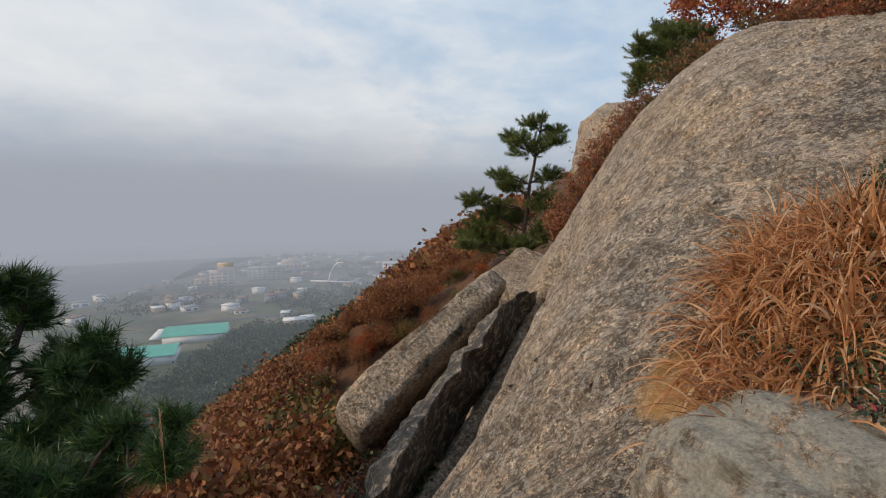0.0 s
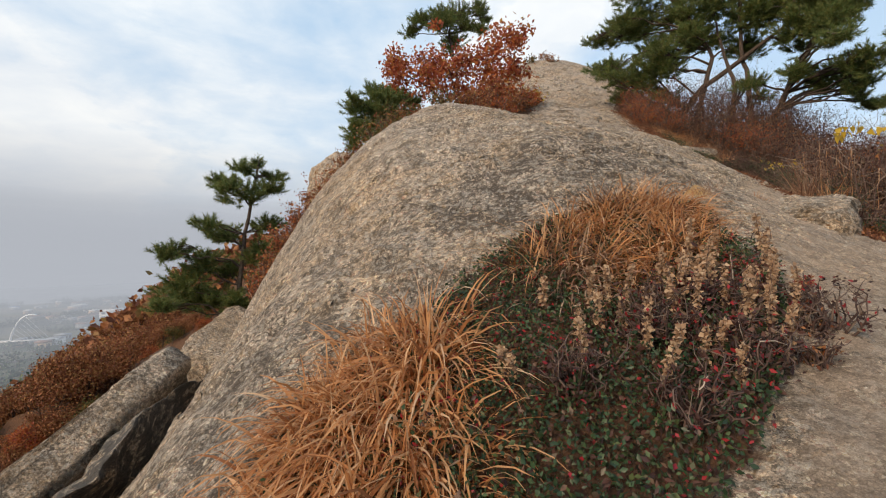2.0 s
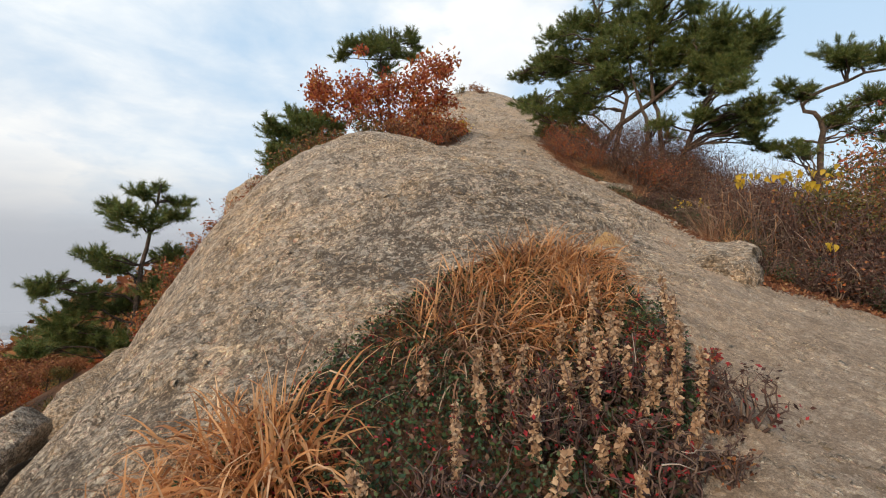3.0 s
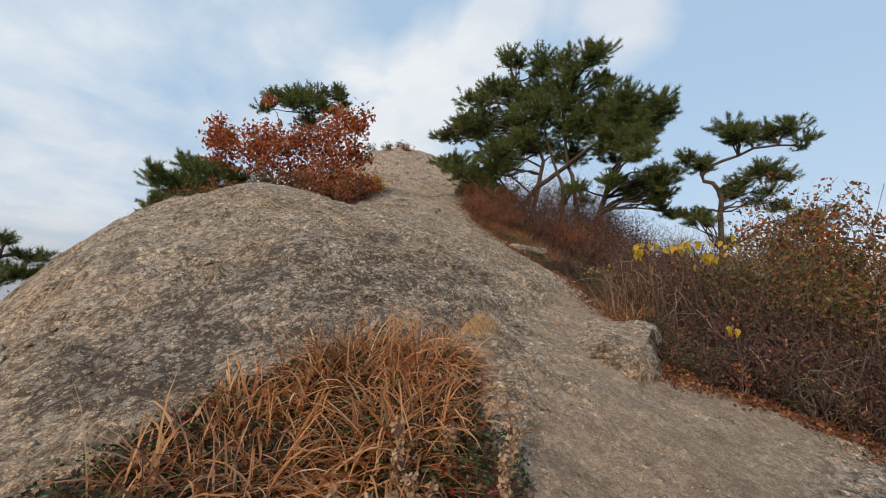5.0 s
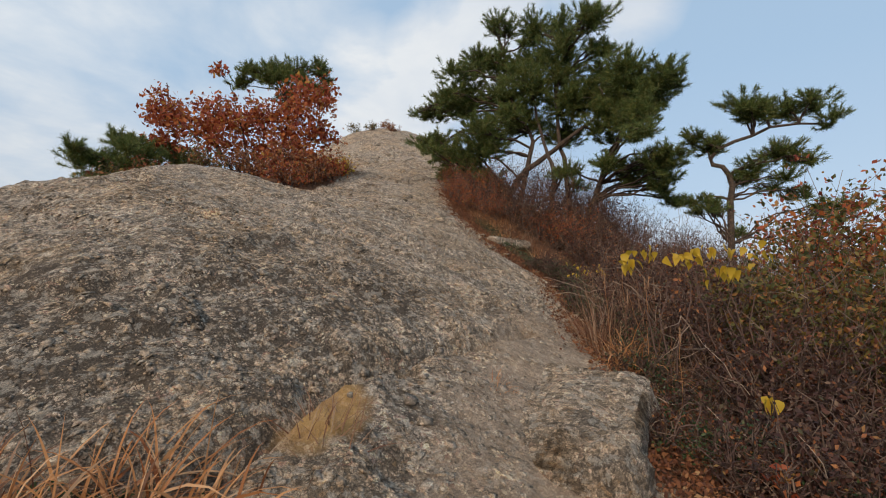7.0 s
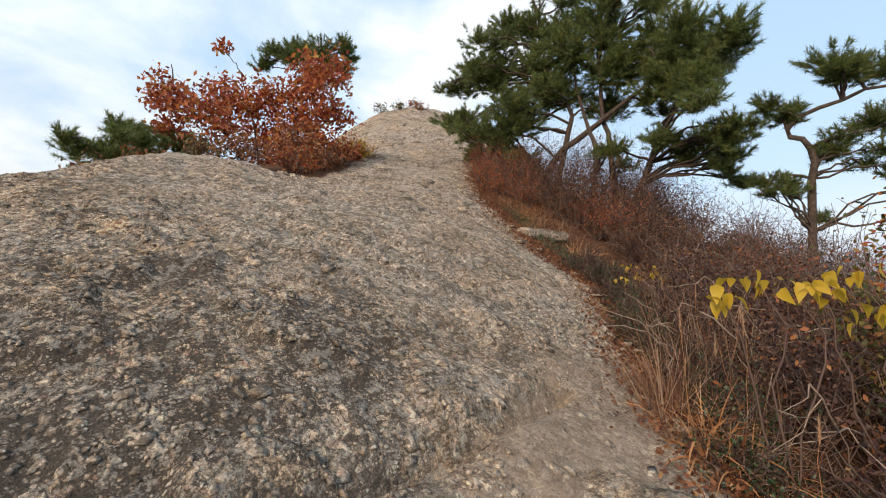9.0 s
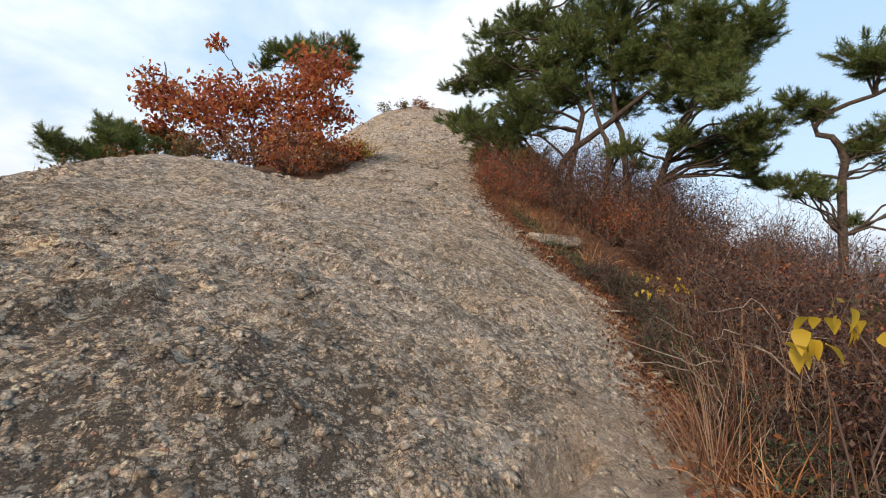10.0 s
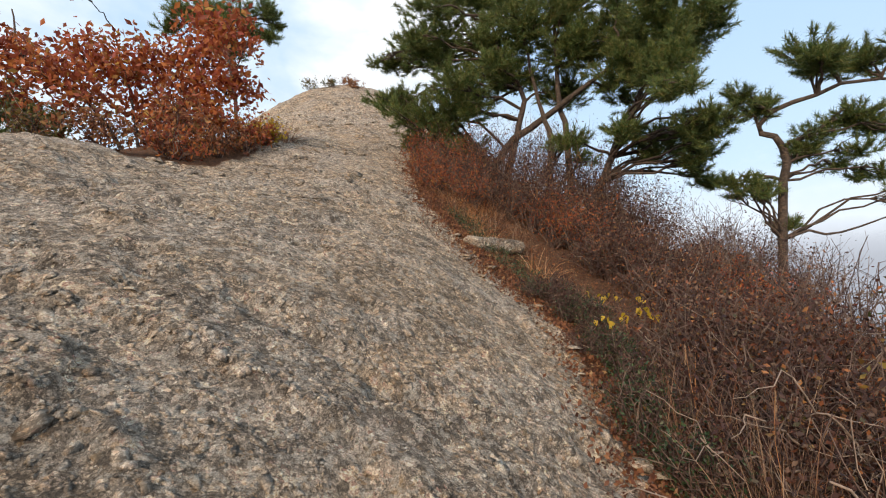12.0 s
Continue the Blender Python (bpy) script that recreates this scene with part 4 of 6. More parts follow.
tree("pine_tree", (18.3, 10.6), (0.12, -0.993),
     [[(-1.36, 6.84), (-0.46, 7.71), (0.73, 8.37), (1.73, 8.9), (2.47, 9.34)], [(-0.73, 6.97), (-0.21, 8.11), (-0.05, 9.09), (-0.87, 10.58), (-1.2, 12.65)], [(1.29, 6.47), (1.23, 7.41), (0.97, 8.75), (0.83, 10.79), (1.02, 12.34)], [(1.6, 6.32), (2.25, 7.23), (2.69, 8.16), (3.33, 9.22), (4.09, 9.71)], [(0.64, 6.45), (0.84, 7.48), (0.51, 8.63), (0.11, 10.31)]],
     [(-1.17, 13.77, 0.56), (0.22, 13.12, 0.73), (1.25, 12.38, 0.59), (2.42, 12.05, 0.64), (2.68, 11.3, 0.49), (-2.59, 13, 0.65), (-1.48, 12.36, 0.87), (-0.18, 12.29, 0.85), (1.2, 11.47, 0.92), (2.03, 10.65, 0.78), (-2.32, 11.75, 0.75), (-4.13, 11.62, 0.73), (-4.45, 11.04, 0.47), (-2.91, 10.89, 0.87), (-1.25, 10.93, 1.08), (0.24, 10.62, 1.04), (1.57, 9.91, 0.88), (2.82, 10.19, 0.87), (3.39, 10.12, 0.76), (4.1, 9.8, 0.64), (4.54, 9.87, 0.42), (4.06, 9.32, 0.52), (2.96, 9.32, 0.75), (3.49, 8.77, 0.59), (2.35, 8.96, 0.6), (-2.36, 9.75, 0.96), (-3.52, 9.51, 0.62), (-2.66, 8.59, 0.83), (-1.56, 8.85, 0.93), (-0.52, 9.67, 0.8), (0.78, 9.46, 0.67), (3.97, 8.07, 0.51), (3.4, 7.41, 0.61), (4.09, 7.28, 0.61), (4.52, 7.38, 0.36), (2.66, 7.56, 0.52), (1.65, 7.34, 0.42), (4.04, 6.63, 0.36), (-1.85, 7.96, 0.58), (-3.24, 8.2, 0.48)],
     NEEDLE, "broad dark-green pine with several leaning trunks on the ridge", seed=11, girth=0.13, needle=(0.16, 46, 0.0075), depth=0.8, inner=0.2, per_pad=46, fill=3, flat=0.7)
tree("pine_tree", (20.4, 5.4), (0.45, -0.893),
     [[(0.11, 5.12), (0.2, 6.03), (0.25, 6.78), (0.09, 7.31), (-0.26, 7.46), (0.02, 7.92), (0.78, 8.17), (1.52, 8.44), (2.8, 8.3)]],
     [(0.54, 9.08, 0.56), (1.19, 9.09, 0.68), (0.83, 8.74, 0.45), (1.8, 8.9, 0.68), (2.42, 8.92, 0.51), (2.75, 8.49, 0.41), (-0.62, 8.23, 0.44), (-0.3, 8, 0.48), (0.05, 8.25, 0.33), (0.94, 7.29, 0.55), (1.52, 7.61, 0.62), (2.04, 7.46, 0.49), (1.61, 6.94, 0.44), (0.68, 7.03, 0.33), (-1.19, 6.42, 0.38), (-0.78, 6.29, 0.47), (-0.29, 6.16, 0.42), (-0.05, 6.05, 0.32), (2.16, 6.44, 0.4), (2.83, 5.94, 0.56), (2.56, 6.05, 0.4), (0.37, 5.38, 0.32)],
     NEEDLE, "wind-bent open pine with bare crooked limbs", seed=12, girth=0.1, needle=(0.15, 44, 0.007), depth=0.35, inner=0.25, per_pad=50, fill=1, flat=0.55)
tree("pine_tree", (17.28, 27.46), (0.894, -0.447),
     [[(0.4, 11.63), (0.12, 13.85), (-0.34, 16.1), (-0.05, 17.51)]],
     [(-3.08, 16.64, 0.6), (-2.11, 17.18, 0.8), (-0.92, 17.37, 0.89), (0.29, 17.77, 1.01), (1.55, 17.97, 0.81), (-0.71, 16.62, 1), (0.69, 16.84, 0.8), (2.12, 17.46, 0.4), (0.02, 15.95, 0.87), (1.78, 16.61, 0.56)],
     NEEDLE, "dark pine top rising behind the autumn oak", seed=13, girth=0.12, needle=(0.22, 46, 0.009), depth=0.8, inner=0.25, per_pad=40, fill=1, flat=0.6)
tree("pine_tree", (3.04, 17.14), (1.000, 0.000),
     [[(0.0, -1.1), (0.0, 0.9), (0.3, 3.2), (0.6, 4.9)]],
     [(0.6, 4.8, 0.25), (0.0, 4.6, 0.38), (1.1, 4.4, 0.42), (-0.5, 4.1, 0.38), (0.0, 3.7, 0.76), (0.8, 3.9, 0.42), (-1.0, 2.7, 0.46), (-0.4, 2.4, 0.59), (0.8, 2.7, 0.55), (-1.9, 1.9, 0.55), (-1.0, 1.6, 0.59), (0.8, 1.9, 0.72), (-1.6, 0.9, 0.76), (-0.2, 1.2, 0.55), (-0.9, 0.2, 0.93), (0.8, 0.8, 0.63), (-2.1, 0.2, 0.38), (0.0, 0.2, 0.63)],
     NEEDLE, "young pine with open tiers standing on the slope", seed=14, girth=0.1, needle=(0.17, 44, 0.0075), depth=0.5, inner=0.25, per_pad=54, fill=1, flat=0.6)
tree("pine_shrub", (7.7, 16.2), (0.795, -0.607),
     [[(0.0, 6.0), (0.1, 6.8), (0.0, 7.4)]],
     [(-0.44, 7.66, 0.3), (-0, 7.44, 0.43), (0.66, 7.44, 0.43), (-0.77, 6.76, 0.43), (0.22, 6.99, 0.56), (-0.22, 6.88, 0.45), (0.77, 6.99, 0.34), (-1.1, 6.65, 0.26)],
     NEEDLE, "low green pine shrub at the brow of the rock", seed=15, girth=0.04, needle=(0.15, 44, 0.007), depth=0.8, inner=0.2, per_pad=95, fill=1, low=0.75, flat=0.8)
tree("oak_tree", (10.64, 15.80), (0.795, -0.607),
     [[(-0.2, 7.0), (-1.0, 8.0), (-2.3, 8.9), (-2.6, 10.0)], [(0.0, 7.0), (-0.2, 8.1), (-0.7, 9.9)], [(0.2, 7.0), (0.8, 8.3), (1.3, 9.6)], [(0.3, 7.0), (1.6, 8.0), (2.3, 9.7)]],
     [(-2.6, 9.2, 0.51), (-2.9, 8.1, 0.39), (-2.1, 8.7, 0.64), (-1.3, 9.2, 0.64), (-0.5, 8.8, 0.72), (0.3, 9.1, 0.72), (1.3, 9.4, 0.68), (2.1, 9.3, 0.58), (-1.0, 8.1, 0.77), (0.2, 8.0, 0.77), (1.3, 8.3, 0.72), (2.1, 8.5, 0.58), (-0.0, 7.4, 0.48), (1.0, 7.3, 0.55), (1.9, 7.4, 0.51), (2.7, 7.3, 0.32), (-0.7, 10.0, 0.23), (-2.1, 7.8, 0.45), (2.3, 9.8, 0.29)],
     OAK, "bushy autumn oak with orange-red leaves on the brow", seed=16, girth=0.05, leaf=(0.15, 17), depth=0.9, per_pad=32, flat=0.9, inner=0.2)
tree("pine_tree", (-4.19, 4.28), (1.000, 0.000),
     [[(-0.4, -2.2), (-0.2, -0.9), (0.1, 0.1), (0.4, 0.9)]],
     [(0.3, 0.8, 0.2), (0.2, 0.5, 0.2), (0.9, 0.2, 0.19), (0.5, 0.0, 0.22), (1.0, -0.1, 0.2), (0.1, -0.2, 0.27), (0.2, -0.6, 0.27), (0.7, -0.5, 0.25), (0.0, 0.2, 0.22), (1.1, -0.4, 0.16)],
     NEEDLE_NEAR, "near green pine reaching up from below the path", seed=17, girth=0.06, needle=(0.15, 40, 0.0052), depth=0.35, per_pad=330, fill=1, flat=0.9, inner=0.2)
tree("pine_tree", (-2.58, 2.94), (1.000, 0.000),
     [[(0.0, -2.0), (0.0, -0.9), (0.2, -0.3), (0.4, -0.0)], [(0.2, -2.0), (0.4, -0.7), (0.7, -0.0)]],
     [(-0.0, -0.3, 0.23), (0.3, -0.1, 0.17), (0.4, 0.0, 0.11), (-0.3, -0.4, 0.19), (0.2, -0.4, 0.19), (0.6, -0.3, 0.15), (-0.2, -0.1, 0.13), (0.8, 0.1, 0.11), (0.8, -0.1, 0.13)],
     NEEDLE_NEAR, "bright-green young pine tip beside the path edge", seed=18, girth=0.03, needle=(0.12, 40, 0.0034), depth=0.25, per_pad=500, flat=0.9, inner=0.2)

# ---- woods on the mountainside ----


def wood_tree(name, mat, seed, high, label):
    r = np.random.default_rng(seed)
    ob = thing(name, (0, 0, -500), label, "tree", "autumn trees on the slope")
    s = Shape()
    tube(s, wobble((0, 0, -0.4), (0.2, 0.1, high * 0.75), 8, 0.06, r), np.linspace(0.09, 0.03, 8), 6)
    part("trunk", s, BARK, ob, smooth=True)
    limbs, crown = Shape(), Shape()
    for k in range(16):
        a, f = r.uniform(0, 2 * np.pi), r.uniform(0.25, 0.95)
        reach = high * 0.42 * (1.15 - 0.6 * f)
        c = np.array([np.cos(a) * reach * r.uniform(0.4, 1), np.sin(a) * reach * r.uniform(0.4, 1), high * (0.3 + 0.65 * f)])
        tube(limbs, wobble((0.1, 0.05, high * 0.6 * f), c, 6, 0.12, r), np.linspace(0.035, 0.012, 6), 5)
        n = 130
        leaves(crown, c + r.normal(size=(n, 3)) * high * np.array([0.11, 0.11, 0.085]), 0.18, 0.2, 0.6, r)
    tagged(part("branchwork", limbs, BARK, ob), kind="stuff")
    part("crown", crown, mat, ob)
    return ob


wr = np.random.default_rng(21)
kinds = [wood_tree("autumn_tree", RUST, 1, 3.6, "rust-brown autumn tree on the steep slope"), wood_tree("autumn_tree", RUST, 2, 4.2, "rust-brown autumn tree on the steep slope"),
         wood_tree("autumn_tree", OAK, 3, 3.2, "orange-red autumn oak on the steep slope"), wood_tree("autumn_tree", OLIVE, 4, 4.0, "olive and yellow autumn tree on the steep slope")]
spots = []
while len(spots) < 165:
    y = 7 + 75 * wr.random() ** 1.6
    x = limb_x(min(y, 18)) - (2.5 if y < 12 else 5.0) - wr.random() * (8 + 0.5 * y)
    if y > 22:
        x += 2.0
    if min([9] + [math.hypot(x - a, y - b) for a, b in spots]) < 1.1 + 0.012 * y:
        if wr.random() < 0.97:
            continue
    if math.hypot(x + 0.75, y - 13.6) < 3.2 or math.hypot(x - 2.5, y - 16.5) < 2.2 or (y < 9 and x > -3.0) or (x > -6.5 and 15 < y < 48):
        continue
    spots.append((x, y))
for i, (x, y) in enumerate(spots):
    k = kinds[wr.choice(4, p=[0.42, 0.3, 0.16, 0.12])]
    sc = wr.uniform(0.65, 1.15) * (0.8 if y < 14 else 1.0)
    m = Matrix.Translation((x, y, float(surface(x, y)) - 0.1)) @ Matrix.Rotation(wr.uniform(0, 6.3), 4, "Z")
    ob = copy_thing(k, m)
    ob.matrix_basis = m @ Matrix.Scale(sc, 4)
for x, y, sc in ((-4.6, 6.6, 1.0), (-6.0, 8.2, 1.1), (-7.6, 9.0, 1.1), (-5.6, 5.6, 0.95), (-8.2, 7.0, 1.0), (-3.4, 9.4, 0.9), (-6.6, 10.6, 1.0), (-4.4, 11.6, 0.9), (-9.5, 11.0, 1.1), (-2.8, 7.6, 0.7)):
    copy_thing(kinds[wr.choice(3)], Matrix.Translation((x, y, float(surface(x, y)) - 0.1)) @ Matrix.Rotation(wr.uniform(0, 6.3), 4, "Z")).scale = (sc, sc, sc)
for i in range(60):
    y = wr.uniform(14, 46)
    x = wr.uniform(-8, 0.5 if y < 20 else 3.0)
    if math.hypot(x + 0.75, y - 12.9) < 3.0 or (abs(x - 2.6) < 1.5 and abs(y - 15) < 1.6):
        continue
    sc = wr.uniform(0.32, 0.55)
    copy_thing(kinds[wr.choice(4, p=[0.4, 0.3, 0.15, 0.15])], Matrix.Translation((x, y, float(surface(x, y)) - 0.15)) @ Matrix.Rotation(wr.uniform(0, 6.3), 4, "Z")).scale = (sc, sc, sc)
for i in range(60):
    x, y = wr.uniform(-7.0, 2.5), wr.uniform(20, 36)
    if math.hypot(x + 0.75, y - 12.9) < 2.6:
        continue
    sc = wr.uniform(0.26, 0.42)
    copy_thing(kinds[wr.choice(4, p=[0.4, 0.3, 0.1, 0.2])], Matrix.Translation((x, y, float(surface(x, y)) - 0.12)) @ Matrix.Rotation(wr.uniform(0, 6.3), 4, "Z")).scale = (sc, sc, sc)
for i in range(16):
    x, y = wr.uniform(-4.6, -1.4), wr.uniform(25.5, 31.0)
    sc = wr.uniform(0.4, 0.6)
    copy_thing(kinds[wr.choice(2)], Matrix.Translation((x, y, float(surface(x, y)) - 0.12)) @ Matrix.Rotation(wr.uniform(0, 6.3), 4, "Z")).scale = (sc, sc, sc)
for k in kinds:
    x, y = wr.uniform(-22, -8), wr.uniform(30, 60)
    k.matrix_basis = Matrix.Translation((x, y, float(surface(x, y)) - 0.1))

# the woods beyond, too many to count
for mat, label, seed, count, xr, yr, size in ((RUST, "rust-brown autumn woods covering the flank", 5, 2600, (-130, 12), (55, 230), 1.0), (GREEN, "dark evergreen belt at the foot of the mountain", 6, 1500, (-200, -60), (200, 480), 2.0)):
    r = np.random.default_rng(seed)
    x, y = r.uniform(*xr, count), r.uniform(*yr, count)
    z = land(x, y)
    keep = z > (-119 if mat is RUST else -125)
    c = np.stack([x, y, z + 1.8 * size], -1)[keep]
    m = 34
    p = np.repeat(c, m, 0) + r.normal(size=(len(c) * m, 3)) * np.array([1.3, 1.3, 0.9]) * size
    s = Shape()
    leaves(s, p, 0.95 * size, 0.1, 0.7, r)
    tagged(part("woods", s, mat), label, "woods", kind="stuff")
r = np.random.default_rng(8)
c = np.stack([r.uniform(-430, 0, 1500), r.uniform(430, 1300, 1500)], -1)
c = c[(land(c[:, 0], c[:, 1]) < -119) & ((np.sin(c[:, 0] * 0.03) + np.sin(c[:, 1] * 0.021 + 1)) > 0.2)]
p = np.repeat(np.column_stack([c, np.full(len(c), -115.5)]), 26, 0)
s = Shape()
leaves(s, p + r.normal(size=p.shape) * np.array([4, 4, 1.8]), 3.2, 0.1, 0.7, r)
tagged(part("woods", s, GREEN), "green trees scattered through the misty town", "woods", kind="stuff")

# ---- low plants ----


def shrub(x, y, radius, high, mat, label, seed, leaf=0.05, count=900, stems=14, name="shrub", mat2=None, share2=0.0, bare=10, group="", narrow=0.55):
    """Stems that fan out of one root and carry leaves along their outer half."""
    r = np.random.default_rng(seed)
    z = float(surface(x, y))
    ob = thing(name, (x, y, z), label, "shrub", group)
    wood, foliage, other = Shape(), Shape(), Shape()
    tips = []
    for k in range(stems):
        a, f = r.uniform(0, 2 * np.pi), r.random() ** 0.6
        tip = np.array([np.cos(a) * radius * f, np.sin(a) * radius * f, high * (1 - 0.45 * f * f) * r.uniform(0.75, 1.08)])
        line = wobble((np.cos(a) * 0.1 * radius, np.sin(a) * 0.1 * radius, -0.05), tip, 8, 0.13, r, -0.08)
        tube(wood, line, np.linspace(0.010, 0.003, 8), 4)
        for j in range(5):
            q = line[r.integers(3, 8)]
            e = q + r.normal(size=3) * radius * 0.3 + np.array([0, 0, 0.12 * high])
            tube(wood, wobble(q, e, 4, 0.15, r), np.linspace(0.0045, 0.0015, 4), 3)
            tips.append(e)
            tips.append((q + e) / 2)
    for k in range(bare):
        a = r.uniform(0, 2 * np.pi)
        tip = np.array([np.cos(a) * radius * r.uniform(0.4, 1.2), np.sin(a) * radius * r.uniform(0.4, 1.2), high * r.uniform(0.7, 1.3)])
        tube(wood, wobble((0, 0, 0), tip, 9, 0.16, r), np.linspace(0.009, 0.003, 9), 4)
    tips = np.array(tips)
    at = tips[r.integers(0, len(tips), count)] + r.normal(size=(count, 3)) * radius * 0.085
    at[:, 2] = np.maximum(at[:, 2], 0.03)
    second = r.random(count) < share2
    leaves(foliage, at[~second], leaf, 0.35, narrow, r)
    tagged(part("branchwork", wood, TWIG, ob), kind="stuff")
    part("foliage", foliage, mat, ob)
    if mat2 is not None and second.any():
        leaves(other, at[second], leaf, 0.35, narrow, r)
        part("coloured_foliage", other, mat2, ob)
    return ob


def tussock(x, y, count, length, mat, label, seed, spread=0.22, lean=(0, 0), bend=1.3, width=0.009, group="grass tussocks", upright=0.9):
    r = np.random.default_rng(seed)
    z = float(surface(x, y))
    ob = thing("grass_tussock", (x, y, z), label, "grass", group)
    b = r.normal(size=(count, 3)) * spread * np.array([0.55, 0.55, 0])
    b[:, 2] = surface(x + b[:, 0], y + b[:, 1]) - z - 0.02
    d = np.column_stack([b[:, 0] / spread + r.normal(size=count) * 0.5 + lean[0], b[:, 1] / spread + r.normal(size=count) * 0.5 + lean[1], upright * (0.5 + r.random(count))])
    L = length * (0.45 + 0.75 * r.random(count))
    s = Shape()
    blades(s, b, d, L, width * (0.5 + r.random(count)), bend, 5, r)
    tagged(part("thatch", s, mat, ob), kind="stuff")
    return ob


def dry_stalk(x, y, high, label, seed, head=0.12, mat=STRAW, name="grass_stalk", lean=0.12):
    """A single stem with a feathery seed head."""
    r = np.random.default_rng(seed)
    z = float(surface(x, y))
    ob = thing(name, (x, y, z), label, "grass")
    top = np.array([r.normal() * lean * high, r.normal() * lean * high, high])
    line = wobble((0, 0, -0.03), top, 8, 0.03, r)
    s = Shape()
    tube(s, line, np.linspace(0.0022, 0.0012, 8), 4)
    part("stem", s, mat, ob)
    n = 70
    f = r.random((n, 1))
    h = Shape()
    blades(h, line[-1] - np.array([0, 0, 1.0]) * head * f, np.column_stack([r.normal(size=(n, 2)) * 0.22, np.ones(n)]), 0.03, 0.004, 0.3, 2, r)
    part("seed_head", h, SEED if mat is STRAW else mat, ob)
    return ob


def dry_weed(x, y, high, seed):
    """A dead flower stem with whorls of papery husks."""
    r = np.random.default_rng(seed)
    z = float(surface(x, y))
    ob = thing("dry_weed", (x, y, z), "dead flower stalk with whorls of papery beige husks", "weed", "dead flower stalks")
    top = np.array([r.normal() * 0.12 * high, r.normal() * 0.12 * high, high])
    line = wobble((0, 0, -0.03), top, 10, 0.05, r)
    s = Shape()
    tube(s, line, np.linspace(0.003, 0.0015, 10), 5)
    part("stem", s, TWIG, ob)
    husk = Shape()
    rings = int(r.integers(7, 13))
    for k in range(rings):
        f = 0.35 + 0.65 * k / rings
        c = line[0] + (top - line[0]) * f
        n = 12
        a = r.uniform(0, 2 * np.pi, n)
        leaves(husk, c + np.column_stack([np.cos(a), np.sin(a), r.normal(size=n) * 0.5]) * 0.012 * (1.3 - 0.6 * f), 0.028, 0.2, 0.8, r, 0.5)
    tagged(part("seed_spike", husk, SEED, ob), kind="stuff")
    leaf = Shape()
    leaves(leaf, line[r.integers(1, 7, 10)] + r.normal(size=(10, 3)) * 0.02, 0.06, 0.8, 0.35, r)
    part("dead_foliage", leaf, PURPLE, ob)
    return ob


# dry fringe along the upper rim of the hollow
fr = np.random.default_rng(29)
for i in range(40):
    a = fr.uniform(0.03, 1.0) * math.pi
    u, v = 2.25 * math.cos(a), fr.uniform(0.62, 1.0) * math.sin(a)
    x, y = 3.6 + u * 0.95 - v * 0.30, 2.6 + u * 0.30 + v * 0.95
    if 2.75 < x < 3.7:
        continue
    turn = fr.uniform(0, 2 * math.pi)
    tussock(x, y, 100 if x > 4.4 or x < 2.8 else 45, fr.uniform(0.30, 0.44), STRAW if fr.random() < 0.75 else RUSTY_STRAW, "short tawny grass fringing the rock hollow", 160 + i, 0.2, (0.5 * math.cos(turn), 0.5 * math.sin(turn) - 0.3), 1.1, 0.015, upright=0.8)

# tawny tussocks in the hollow beside the rock
k = 0
for x, y, n, L, sp in ((2.34, 2.74, 420, 0.52, 0.30), (2.2, 3.1, 380, 0.45, 0.30), (2.72, 2.95, 420, 0.55, 0.28), (1.95, 2.75, 380, 0.42, 0.28), (2.02, 2.25, 420, 0.45, 0.26), (1.68, 2.5, 320, 0.38, 0.28),
                       (2.62, 3.45, 320, 0.40, 0.30), (2.9, 3.25, 260, 0.5, 0.24), (1.7, 2.05, 220, 0.32, 0.22), (2.45, 2.35, 260, 0.46, 0.22)):
    k += 1
    tussock(x, y, n, L, STRAW, "large tawny tussock of dry arching grass in the rock hollow", 100 + k, sp, (-0.3, -0.5), 1.5, 0.021)
for x, y, n, L, sp in ((3.95, 3.43, 220, 0.42, 0.24), (4.23, 3.25, 340, 0.36, 0.30), (4.6, 3.1, 300, 0.36, 0.28), (5.0, 3.0, 260, 0.34, 0.26), (4.05, 3.0, 300, 0.36, 0.28), (5.3, 3.15, 300, 0.36, 0.26), (5.2, 2.95, 200, 0.3, 0.22), (5.55, 3.3, 200, 0.3, 0.2), (5.6, 3.1, 120, 0.24, 0.15)):
    k += 1
    tussock(x, y, int(n * 0.5), L * 1.2, STRAW if k % 3 else RUSTY_STRAW, "flattened tawny tussock of dry grass under the dome", 100 + k, sp, (0.6 * math.cos(2.4 * k), 0.6 * math.sin(2.4 * k) - 0.2), 1.3, 0.016, upright=0.75)

# matted straw at the upper end of the hollow
for i in range(20):
    x, y = fr.uniform(4.1, 5.55), fr.uniform(2.6, 3.25)
    turn = fr.uniform(0, 2 * math.pi)
    tussock(x, y, 120, fr.uniform(0.28, 0.4), STRAW if i % 4 else RUSTY_STRAW, "matted straw lying flat in the rock hollow", 950 + i, 0.24, (0.9 * math.cos(turn), 0.9 * math.sin(turn)), 0.7, 0.015, upright=0.42)

